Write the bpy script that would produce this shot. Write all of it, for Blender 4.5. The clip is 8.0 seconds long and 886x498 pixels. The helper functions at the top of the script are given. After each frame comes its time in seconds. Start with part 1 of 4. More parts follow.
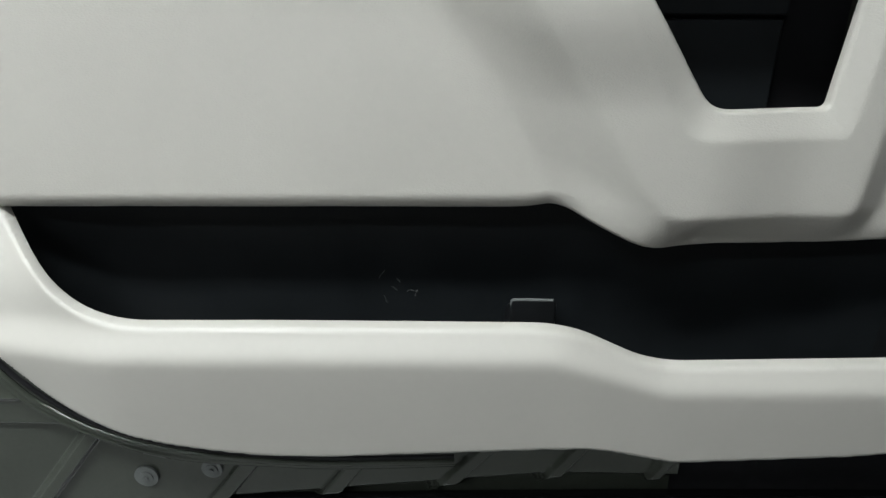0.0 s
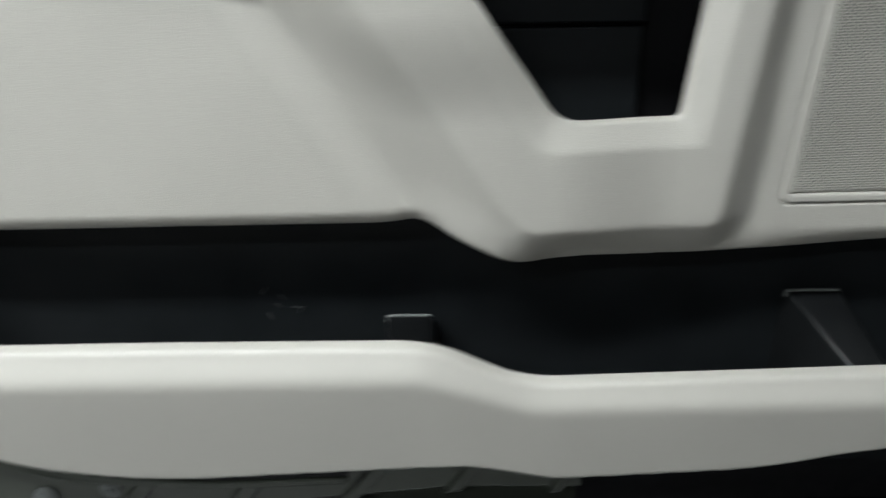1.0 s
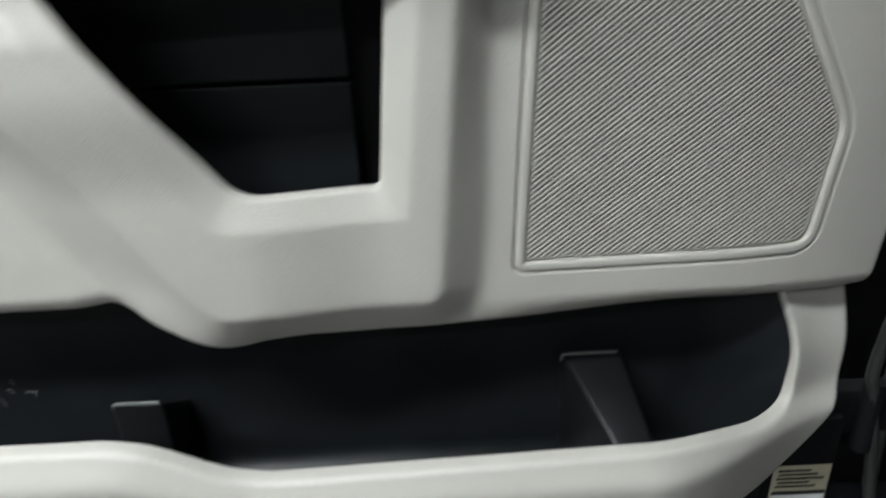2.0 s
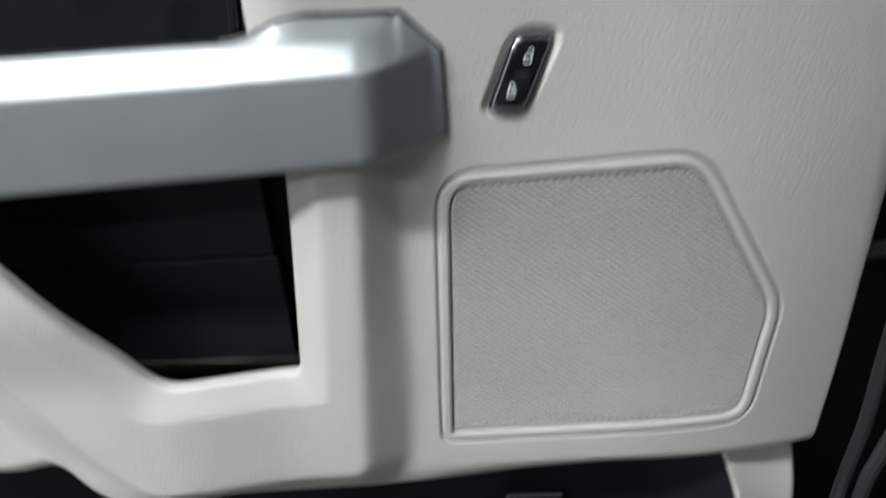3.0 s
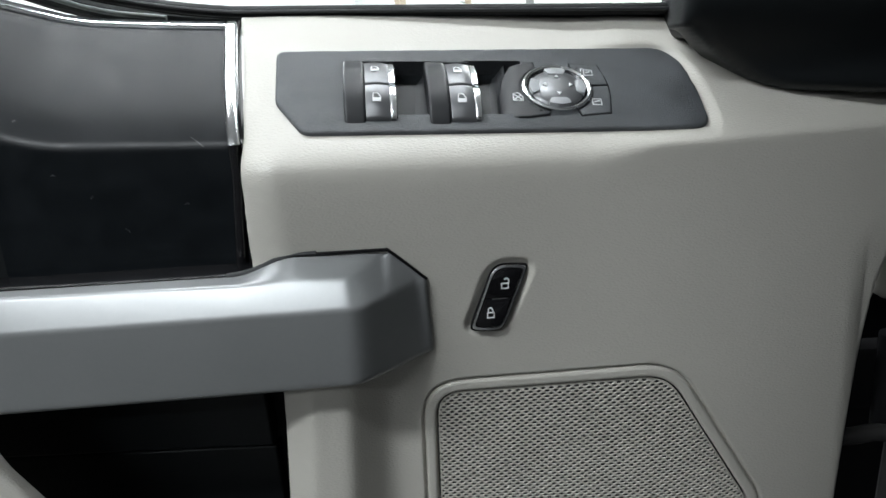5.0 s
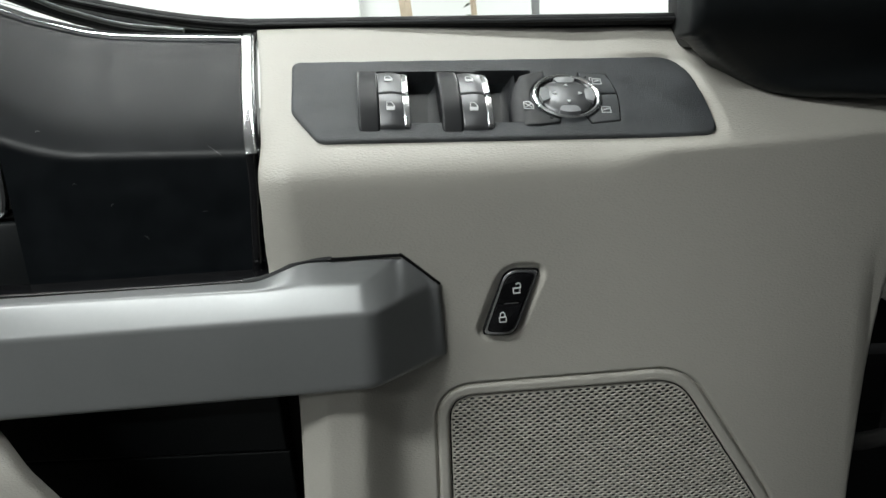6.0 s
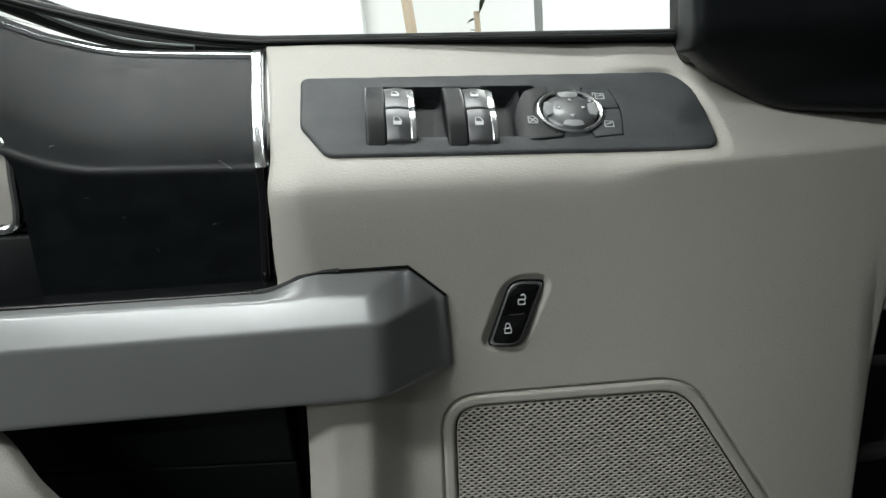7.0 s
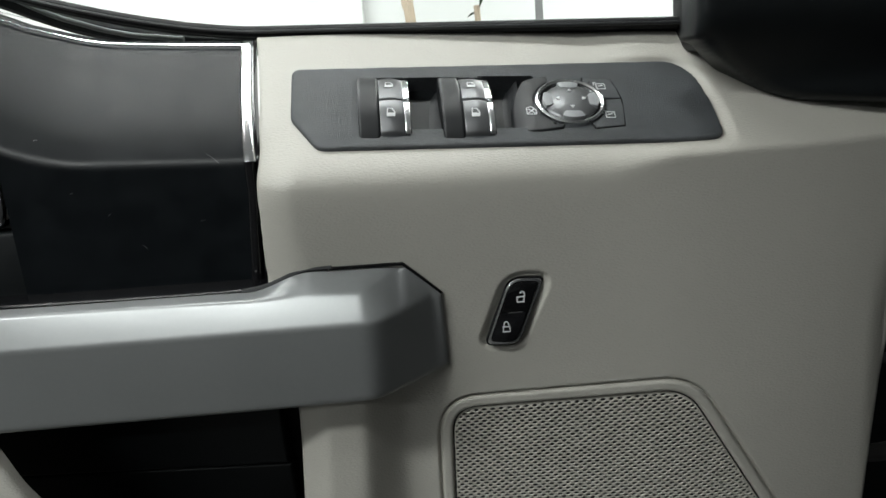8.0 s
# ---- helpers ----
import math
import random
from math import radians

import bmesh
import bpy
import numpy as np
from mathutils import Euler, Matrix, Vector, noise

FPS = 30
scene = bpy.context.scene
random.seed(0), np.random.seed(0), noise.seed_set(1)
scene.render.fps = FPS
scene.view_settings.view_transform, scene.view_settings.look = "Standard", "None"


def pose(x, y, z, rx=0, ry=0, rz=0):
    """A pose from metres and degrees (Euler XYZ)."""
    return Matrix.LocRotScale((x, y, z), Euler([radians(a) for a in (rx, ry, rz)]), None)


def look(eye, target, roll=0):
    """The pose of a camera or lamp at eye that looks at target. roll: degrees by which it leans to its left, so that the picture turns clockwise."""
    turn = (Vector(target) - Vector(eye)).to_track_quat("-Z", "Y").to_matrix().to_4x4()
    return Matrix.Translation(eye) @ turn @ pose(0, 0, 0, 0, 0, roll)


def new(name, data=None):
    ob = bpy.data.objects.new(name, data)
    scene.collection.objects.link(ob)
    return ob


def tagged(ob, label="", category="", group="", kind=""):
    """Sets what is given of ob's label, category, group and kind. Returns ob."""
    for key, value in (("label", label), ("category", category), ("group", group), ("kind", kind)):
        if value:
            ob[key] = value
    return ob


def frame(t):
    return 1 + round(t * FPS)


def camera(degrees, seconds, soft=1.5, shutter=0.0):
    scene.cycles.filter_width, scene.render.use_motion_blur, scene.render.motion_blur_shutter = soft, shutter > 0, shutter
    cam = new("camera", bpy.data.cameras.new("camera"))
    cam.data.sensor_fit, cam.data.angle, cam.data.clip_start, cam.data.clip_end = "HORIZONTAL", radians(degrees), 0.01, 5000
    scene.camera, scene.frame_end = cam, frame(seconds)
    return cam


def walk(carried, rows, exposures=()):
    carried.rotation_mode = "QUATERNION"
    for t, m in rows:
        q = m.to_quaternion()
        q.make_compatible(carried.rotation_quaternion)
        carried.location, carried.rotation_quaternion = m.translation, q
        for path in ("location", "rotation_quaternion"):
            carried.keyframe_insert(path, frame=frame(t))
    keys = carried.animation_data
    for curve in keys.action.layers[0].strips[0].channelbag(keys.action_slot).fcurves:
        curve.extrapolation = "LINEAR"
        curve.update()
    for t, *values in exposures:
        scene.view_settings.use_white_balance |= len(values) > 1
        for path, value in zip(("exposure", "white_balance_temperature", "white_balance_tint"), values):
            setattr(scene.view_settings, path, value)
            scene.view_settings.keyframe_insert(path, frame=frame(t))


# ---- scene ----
cam = camera(68.0, 8.0, shutter=0.9)
EXPOSURES = [(0.0, 0.42, 6320, 11), (1.5, 0.45, 6320, 11), (3.0, 0.79, 6180, 11.5), (4.0, 0.46, 6150, 12), (4.7, 0.0, 6170, 12), (5.8, -0.43, 6580, 9.5), (6.5, -0.53, 6560, 9), (8.0, -0.53, 6560, 9)]
PATH = [
    (0, (-0.398, -0.586, 1.067), (-0.446, 1.244, 0.263), 0.1),
    (0.5, (-0.377, -0.584, 1.073), (-0.436, 1.242, 0.26), -0.2),
    (1, (-0.266, -0.564, 1.078), (-0.329, 1.262, 0.265), -1.3),
    (1.5, (-0.136, -0.519, 1.07), (-0.149, 1.315, 0.271), -2.5),
    (1.7, (-0.09, -0.497, 1.083), (-0.085, 1.328, 0.265), -2.5),
    (2.8, (0.038, -0.439, 1.194), (-0.03, 1.393, 0.394), -4.2),
    (3, (0.053, -0.421, 1.234), (-0.044, 1.395, 0.402), -4.3),
    (3.5, (0.07, -0.425, 1.287), (-0.017, 1.436, 0.561), -4.4),
    (4, (0.069, -0.419, 1.311), (-0.014, 1.47, 0.66), -4.5),
    (4.5, (0.078, -0.422, 1.318), (-0.019, 1.487, 0.729), -4.5),
    (6, (0.072, -0.436, 1.316), (-0.056, 1.493, 0.803), -4.9),
    (6.5, (0.073, -0.439, 1.316), (-0.053, 1.495, 0.824), -5.0),
    (7, (0.071, -0.443, 1.317), (-0.066, 1.495, 0.844), -5.0),
    (7.5, (0.073, -0.44, 1.315), (-0.056, 1.499, 0.843), -5.1),
    (8, (0.074, -0.428, 1.313), (-0.07, 1.507, 0.829), -5.3),
]
walk(cam, [(t, look(eye, target, roll)) for t, eye, target, roll in PATH], EXPOSURES)

# ---- light: a workshop lit by ceiling tubes ----
world = bpy.data.worlds.new("world")
scene.world = world
world.use_nodes = True
world.node_tree.nodes["Background"].inputs[0].default_value = (0.9, 0.95, 1.0, 1)
world.node_tree.nodes["Background"].inputs[1].default_value = 0.02


# ---- materials ----
def material(name, colour, rough=0.5, metal=0.0, vary=0.06, vary_size=0.05, grain=0.0, grain_size=0.001, cells=0.0, cell_size=0.002, coat=0.0, rough_vary=0.08, spec=0.5, stretch=1.0):
    """Surface with two scales of colour and gloss variation, fine grain and a leather-like cell relief. Sizes in metres."""
    m = bpy.data.materials.new(name)
    m.use_nodes = True
    nt = m.node_tree
    bsdf = nt.nodes["Principled BSDF"]
    co = nt.nodes.new("ShaderNodeTexCoord")

    def noise_at(size, detail=4.0):
        t = nt.nodes.new("ShaderNodeTexNoise")
        t.inputs["Scale"].default_value = 1.0 / size
        t.inputs["Detail"].default_value = detail
        nt.links.new(co.outputs["Object"], t.inputs["Vector"])
        return t
    big, small = noise_at(vary_size), noise_at(vary_size * 0.06, 2.0)
    add = nt.nodes.new("ShaderNodeMath")
    add.operation = "MULTIPLY_ADD"
    add.inputs[1].default_value = 0.4
    nt.links.new(small.outputs["Fac"], add.inputs[0])
    nt.links.new(big.outputs["Fac"], add.inputs[2])
    ramp = nt.nodes.new("ShaderNodeMapRange")
    ramp.inputs["From Min"].default_value, ramp.inputs["From Max"].default_value = 0.35, 1.05
    ramp.inputs["To Min"].default_value, ramp.inputs["To Max"].default_value = 1 - vary, 1 + vary
    nt.links.new(add.outputs[0], ramp.inputs["Value"])
    mix = nt.nodes.new("ShaderNodeVectorMath")
    mix.operation = "SCALE"
    mix.inputs[0].default_value = colour
    nt.links.new(ramp.outputs[0], mix.inputs["Scale"])
    nt.links.new(mix.outputs[0], bsdf.inputs["Base Color"])
    rr = nt.nodes.new("ShaderNodeMapRange")
    rr.inputs["From Min"].default_value, rr.inputs["From Max"].default_value = 0.3, 0.7
    rr.inputs["To Min"].default_value, rr.inputs["To Max"].default_value = max(0.02, rough - rough_vary), min(1, rough + rough_vary)
    nt.links.new(big.outputs["Fac"], rr.inputs["Value"])
    nt.links.new(rr.outputs[0], bsdf.inputs["Roughness"])
    bsdf.inputs["Metallic"].default_value = metal
    bsdf.inputs["Coat Weight"].default_value = coat
    bsdf.inputs["Coat Roughness"].default_value = 0.08
    bsdf.inputs["Specular IOR Level"].default_value = spec
    last = None
    if grain:
        g = noise_at(grain_size, 3.0)
        last = nt.nodes.new("ShaderNodeBump")
        last.inputs["Strength"].default_value = grain
        last.inputs["Distance"].default_value = grain_size * 0.4
        nt.links.new(g.outputs["Fac"], last.inputs["Height"])
    if cells:
        v = nt.nodes.new("ShaderNodeTexVoronoi")
        v.feature = "DISTANCE_TO_EDGE"
        v.inputs["Scale"].default_value = 1.0 / cell_size
        warp = noise_at(cell_size * 2.5, 2.0)
        shift = nt.nodes.new("ShaderNodeVectorMath")
        shift.operation = "MULTIPLY_ADD"
        shift.inputs[1].default_value = (cell_size * 0.6,) * 3
        nt.links.new(warp.outputs["Color"], shift.inputs[0])
        squeeze = nt.nodes.new("ShaderNodeVectorMath")
        squeeze.operation = "MULTIPLY"
        squeeze.inputs[1].default_value = (1.0 / stretch, 1.0, 1.0)
        nt.links.new(co.outputs["Object"], squeeze.inputs[0])
        nt.links.new(squeeze.outputs[0], shift.inputs[2])
        nt.links.new(shift.outputs[0], v.inputs["Vector"])
        b = nt.nodes.new("ShaderNodeBump")
        b.inputs["Strength"].default_value = cells
        b.inputs["Distance"].default_value = cell_size * 0.16
        pebble = nt.nodes.new("ShaderNodeMapRange")
        pebble.interpolation_type = "SMOOTHSTEP"
        pebble.inputs["From Max"].default_value = 0.32
        nt.links.new(v.outputs["Distance"], pebble.inputs["Value"])
        nt.links.new(pebble.outputs[0], b.inputs["Height"])
        if last:
            nt.links.new(last.outputs[0], b.inputs["Normal"])
        last = b
    if last:
        nt.links.new(last.outputs[0], bsdf.inputs["Normal"])
    return m


def glowing(name, colour, strength):
    m = bpy.data.materials.new(name)
    m.use_nodes = True
    bsdf = m.node_tree.nodes["Principled BSDF"]
    bsdf.inputs["Base Color"].default_value = (0.9, 0.9, 0.9, 1)
    bsdf.inputs["Emission Color"].default_value = (*colour, 1)
    bsdf.inputs["Emission Strength"].default_value = strength
    return m


CREAM = material("pale_vinyl", (0.455, 0.44, 0.40), 0.43, vary=0.035, vary_size=0.12, grain=0.25, grain_size=0.0006, cells=0.36, cell_size=0.0020, rough_vary=0.05, stretch=2.1)
CREAM_SMOOTH = material("pale_smooth_vinyl", (0.455, 0.44, 0.40), 0.47, vary=0.035, vary_size=0.12, grain=0.25, grain_size=0.0006, cells=0.10, cell_size=0.0014, rough_vary=0.05, stretch=1.4)
CREAM_MESH = material("pale_grille", (0.43, 0.415, 0.375), 0.55, vary=0.05, vary_size=0.08, grain=0.15, grain_size=0.0005)
BLACK_SOFT = material("black_soft_touch", (0.0038, 0.0052, 0.0066), 0.36, spec=0.16, vary=0.35, vary_size=0.02, grain=0.35, grain_size=0.0005, rough_vary=0.06)
BLACK_LINER = material("black_liner", (0.0080, 0.0096, 0.0107), 0.42, spec=0.24, vary=0.25, vary_size=0.06, grain=0.3, grain_size=0.0007, rough_vary=0.08)
BEZEL_GREY = material("dark_grained_plastic", (0.050, 0.054, 0.059), 0.46, vary=0.55, vary_size=0.018, grain=0.9, grain_size=0.0007, cells=0.8, cell_size=0.0013)
SWITCH_BLACK = material("satin_black_plastic", (0.020, 0.021, 0.023), 0.46, spec=0.30, vary=0.1, vary_size=0.01, grain=0.1, grain_size=0.0004)
CAP_GREY = material("satin_dark_cap", (0.15, 0.153, 0.158), 0.36, metal=0.6, vary=0.08, vary_size=0.01)
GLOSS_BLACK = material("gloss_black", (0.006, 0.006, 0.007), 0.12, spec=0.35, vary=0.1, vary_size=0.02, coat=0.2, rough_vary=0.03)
HANDLE_GREY = material("metallic_grey_paint", (0.245, 0.252, 0.256), 0.35, metal=0.38, vary=0.05, vary_size=0.05, grain=0.12, grain_size=0.0005, rough_vary=0.04)
CHROME = material("chrome", (0.80, 0.81, 0.82), 0.18, metal=1.0, vary=0.04, vary_size=0.02, rough_vary=0.04)
SATIN_CHROME = material("satin_chrome", (0.88, 0.89, 0.90), 0.24, metal=1.0, vary=0.04, vary_size=0.02, rough_vary=0.04)
PALE_KEY = material("pale_grey_key", (0.27, 0.28, 0.29), 0.35, vary=0.05, vary_size=0.004)
ICON_WHITE = material("icon_white", (0.75, 0.76, 0.77), 0.5, vary=0.05, vary_size=0.003)
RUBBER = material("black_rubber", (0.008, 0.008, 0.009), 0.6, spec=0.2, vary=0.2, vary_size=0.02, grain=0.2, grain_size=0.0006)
GREY_RUBBER = material("grey_rubber", (0.035, 0.034, 0.034), 0.5, spec=0.3, vary=0.2, vary_size=0.02, grain=0.2, grain_size=0.0006)
SHELL_PAINT = material("dark_green_grey_paint", (0.055, 0.062, 0.050), 0.14, metal=0.25, vary=0.15, vary_size=0.09, coat=0.6, grain=0.06, grain_size=0.002, rough_vary=0.06)
RIVET_GREY = material("grey_plug", (0.16, 0.17, 0.165), 0.4, metal=0.3, vary=0.2, vary_size=0.006)
GREY_WALL = material("grey_wall_paint", (0.26, 0.262, 0.26), 0.7, vary=0.08, vary_size=0.4)
WHITE_WALL = material("white_wall_paint", (0.80, 0.80, 0.79), 0.7, vary=0.04, vary_size=0.4, grain=0.2, grain_size=0.004)
CONCRETE = material("polished_concrete", (0.10, 0.10, 0.098), 0.4, vary=0.2, vary_size=0.5, grain=0.2, grain_size=0.004)
CEILING_WHITE = material("ceiling_white", (0.36, 0.36, 0.355), 0.8, vary=0.04, vary_size=0.5)
CARPET = material("charcoal_carpet", (0.012, 0.012, 0.013), 0.95, vary=0.3, vary_size=0.01, grain=1.0, grain_size=0.0015)
LABEL_PAPER = material("label_paper", (0.50, 0.46, 0.34), 0.5, vary=0.1, vary_size=0.02)
RIB_BLACK = material("glossy_rib_black", (0.008, 0.0087, 0.0093), 0.34, spec=0.28, rough_vary=0.02, vary=0.08, vary_size=0.02, grain=0.1, grain_size=0.0006)
WOOD = material("bare_wood", (0.50, 0.40, 0.30), 0.6, vary=0.2, vary_size=0.05, grain=0.3, grain_size=0.003)
LEAF = material("leaf_green", (0.05, 0.075, 0.04), 0.5, vary=0.3, vary_size=0.03)
POT = material("grey_pot", (0.2, 0.2, 0.2), 0.6)
PRINT_BLACK = material("print_black", (0.02, 0.02, 0.02), 0.5)
TUBE = glowing("tube_glow", (0.96, 1.0, 0.985), 9.0)

GLASS = bpy.data.materials.new("window_glass")
GLASS.use_nodes = True
gb = GLASS.node_tree.nodes["Principled BSDF"]
gb.inputs["Base Color"].default_value = (0.92, 0.95, 0.94, 1)
gb.inputs["Transmission Weight"].default_value = 1.0
gb.inputs["Roughness"].default_value = 0.0
gb.inputs["IOR"].default_value = 1.05

# ---- surface functions of the door ----
def ease(a, b, v):
    t = np.clip((v - a) / (b - a), 0.0, 1.0)
    return t * t * (3 - 2 * t)


def soft(v, w):
    """A ramp that starts at 0 with a rounded knee of width w."""
    return w * np.logaddexp(0.0, v / w)


def rounded(points, n=6):
    """A closed outline from corners (x, z, radius)."""
    out, m = [], len(points)
    for i, (x, z, r) in enumerate(points):
        p, a, b = Vector((x, z)), Vector(points[i - 1][:2]), Vector(points[(i + 1) % m][:2])
        u, v = (a - p), (b - p)
        cut = min(r, 0.49 * u.length, 0.49 * v.length)
        s, e = p + u.normalized() * cut, p + v.normalized() * cut
        if r <= 0:
            out.append((x, z))
            continue
        for k in range(n + 1):
            t = k / n
            q = s * (1 - t) ** 2 + p * 2 * t * (1 - t) + e * t * t
            out.append((q.x, q.y))
    return np.array(out)


def dist(x, z, poly):
    """Signed distance to a closed outline, negative inside."""
    shape = np.shape(x)
    x, z = np.ravel(x), np.ravel(z)
    best, odd = np.full(x.shape, 1e9), np.zeros(x.shape, bool)
    for (ax, az), (bx, bz) in zip(poly, np.roll(poly, -1, 0)):
        ex, ez = bx - ax, bz - az
        ll = ex * ex + ez * ez
        if ll < 1e-14:
            continue
        t = np.clip(((x - ax) * ex + (z - az) * ez) / ll, 0, 1)
        best = np.minimum(best, (x - ax - t * ex) ** 2 + (z - az - t * ez) ** 2)
        if az != bz:
            odd ^= ((az > z) != (bz > z)) & (x < ax + (z - az) * ex / (bz - az))
    return np.where(odd, -1, 1).reshape(shape) * np.sqrt(best).reshape(shape)


HOLE = rounded([(-0.083, 0.951, 0.006), (-0.066, 1.125, 0.004), (-0.309, 1.125, 0.004), (-0.186, 0.951, 0.018)])
FACE = rounded([(-0.0415, 0.856, 0.014), (-0.005, 1.25, 0.0), (-0.48, 1.25, 0.0), (-0.340, 1.040, 0.03), (-0.232, 0.876, 0.03), (-0.212, 0.856, 0.02)])
CHAMFER = rounded([(-0.0635, 0.928, 0.007), (-0.0400, 1.150, 0.004), (-0.345, 1.150, 0.004), (-0.206, 0.928, 0.018)])
LOWER_EDGE = [(-0.95, 0.8465), (-0.33, 0.8530), (-0.303, 0.8572), (-0.252, 0.833), (-0.225, 0.821), (-0.19, 0.815), (-0.035, 0.820), (0.17, 0.8230), (0.26, 0.8205), (0.34, 0.8165), (0.45, 0.810)]


def lower_edge(x):
    return sum(np.interp(x + k * 0.006, [p[0] for p in LOWER_EDGE], [p[1] for p in LOWER_EDGE]) for k in (-2, -1, 0, 1, 2)) / 5


def crest(x):
    return 1.264 - 0.05 * np.clip(x + 0.05, 0, 0.23) + 0.0035 * ease(0.15, 0.20, x) - 0.012 * np.clip(x - 0.18, 0, 0.3)


def trim_y(x, z):
    """Depth of the pale trim, without the grooves and seats of the fittings."""
    x, z = np.asarray(x, float), np.asarray(z, float)
    lean = ease(1.06, 1.27, z) * (-0.026 + 0.125 * (x + 0.028))
    ledge = 1.4 * soft(z - crest(x), 0.0042 - 0.0032 * ease(0.14, 0.20, x)) + 0.12 * soft(z - 1.326, 0.004)
    d = dist(x, z, FACE)
    wide = 0.033 + 0.042 * ease(-0.17, -0.25, x) - 0.009 * ease(0.90, 1.06, z) * ease(-0.1, -0.04, x)
    slope = (soft(d, 0.0021) - soft(d - wide, 0.0032 + 0.003 * ease(-0.2, -0.3, x))) / wide
    proud = (-0.023 - 0.015 * ease(-0.08, -0.19, x)) * (1 - slope)
    proud = proud - 0.013 * ease(0.95, 1.04, z) * (1 - ease(1.06, 1.105, z)) * ease(-0.14, -0.24, x) * (1 - ease(0.0, 0.07, d))
    h, c = dist(x, z, HOLE), -dist(x, z, CHAMFER)
    bevel = 0.0095 * np.clip(soft(c, 0.0013) / np.maximum(c + h, 0.004), 0, 1) * (h > -0.004)
    left = -0.010 * ease(0.058, 0.105, d) * ease(-0.12, -0.2, x)
    right = 0.003 * np.clip((x - 0.335) / 0.015, 0, 1.2) ** 2 * (1 - ease(1.11, 1.19, z))
    roll = 0.015 * np.clip((-0.044 - x) / 0.032, 0, 1.3) ** 2 * ease(1.17, 1.20, z) * (1 - ease(1.27, 1.30, z))
    low = z - lower_edge(x)
    hem = np.clip(1 - low / 0.026, 0, 1.5) ** 2 * (0.004 * ease(-0.2, -0.15, x) + 0.026 * ease(-0.05, 0.2, x)) + 0.011 * np.clip(1 - low / 0.018, 0, 1.5) ** 2 * ease(-0.27, -0.32, x)
    bulge = -0.005 * ease(-0.33, -0.26, x) * (1 - ease(-0.23, -0.17, x)) * (1 - ease(0.0, 0.05, low))
    wrap = 0.9 * np.clip(x - 0.17, 0, 0.25) ** 2 * (1 - 0.5 * ease(1.06, 1.27, z))
    return lean + wrap + ledge + bulge + (proud + bevel) * (1 - ease(1.112, 1.127, z)) + left + right + hem + roll


def pocket_bow(x):
    """Depth of the pocket's rim: straight, turning back towards both ends."""
    return -0.060 + 0.085 * ease(0.12, 0.34, x) + 0.022 * ease(-0.72, -0.86, x)


def pocket_crease(x):
    return sum(np.interp(x + k * 0.008, (-0.9, -0.79, -0.305, -0.205, 0.10, 0.30), (0.7215, 0.7245, 0.7310, 0.6965, 0.7035, 0.7080)) for k in (-1, 0, 1)) / 3


def pocket_y(x, z):
    up = z - pocket_crease(x)
    tall = 0.027 - 0.006 * ease(-0.3, -0.2, x)
    arm = 0.5 * soft(z - 0.775, 0.012) * np.maximum(ease(0.15, 0.23, x), ease(-0.76, -0.84, x))
    return pocket_bow(x) + arm + 0.66 * (soft(up, 0.0032) - soft(up - tall, 0.0042) - tall) + 0.15 * soft(-up, 0.0045)


# ---- mesh tools ----
def thing(name, label, category, at=(0, 0, 0), kind="", group=""):
    ob = new(name)
    ob.location = at
    ob.empty_display_size = 0.05
    return tagged(ob, label, category, group, kind)


def link_mesh(name, mesh, mat, parent=None, label="", smooth=True, angle=35):
    mesh.materials.append(mat)
    if smooth:
        mesh.shade_smooth()
        mesh.set_sharp_from_angle(angle=radians(angle))
    ob = new(name, mesh)
    if parent is not None:
        ob.parent = parent
        base = parent
        while base is not None:
            ob.location -= base.location
            base = base.parent
    return tagged(ob, label) if label else ob


def part(name, bm, mat, parent, label="", smooth=True, angle=35):
    mesh = bpy.data.meshes.new(name)
    bmesh.ops.recalc_face_normals(bm, faces=bm.faces)
    bm.to_mesh(mesh)
    bm.free()
    return link_mesh(name, mesh, mat, parent, label, smooth, angle)


def lines(*spans):
    """Grid lines from (start, end, step) spans that follow one another."""
    out = [spans[0][0]]
    for a, b, step in spans:
        n = max(1, round((b - a) / step))
        out += [a + (b - a) * (k + 1) / n for k in range(n)]
    return np.array(out)


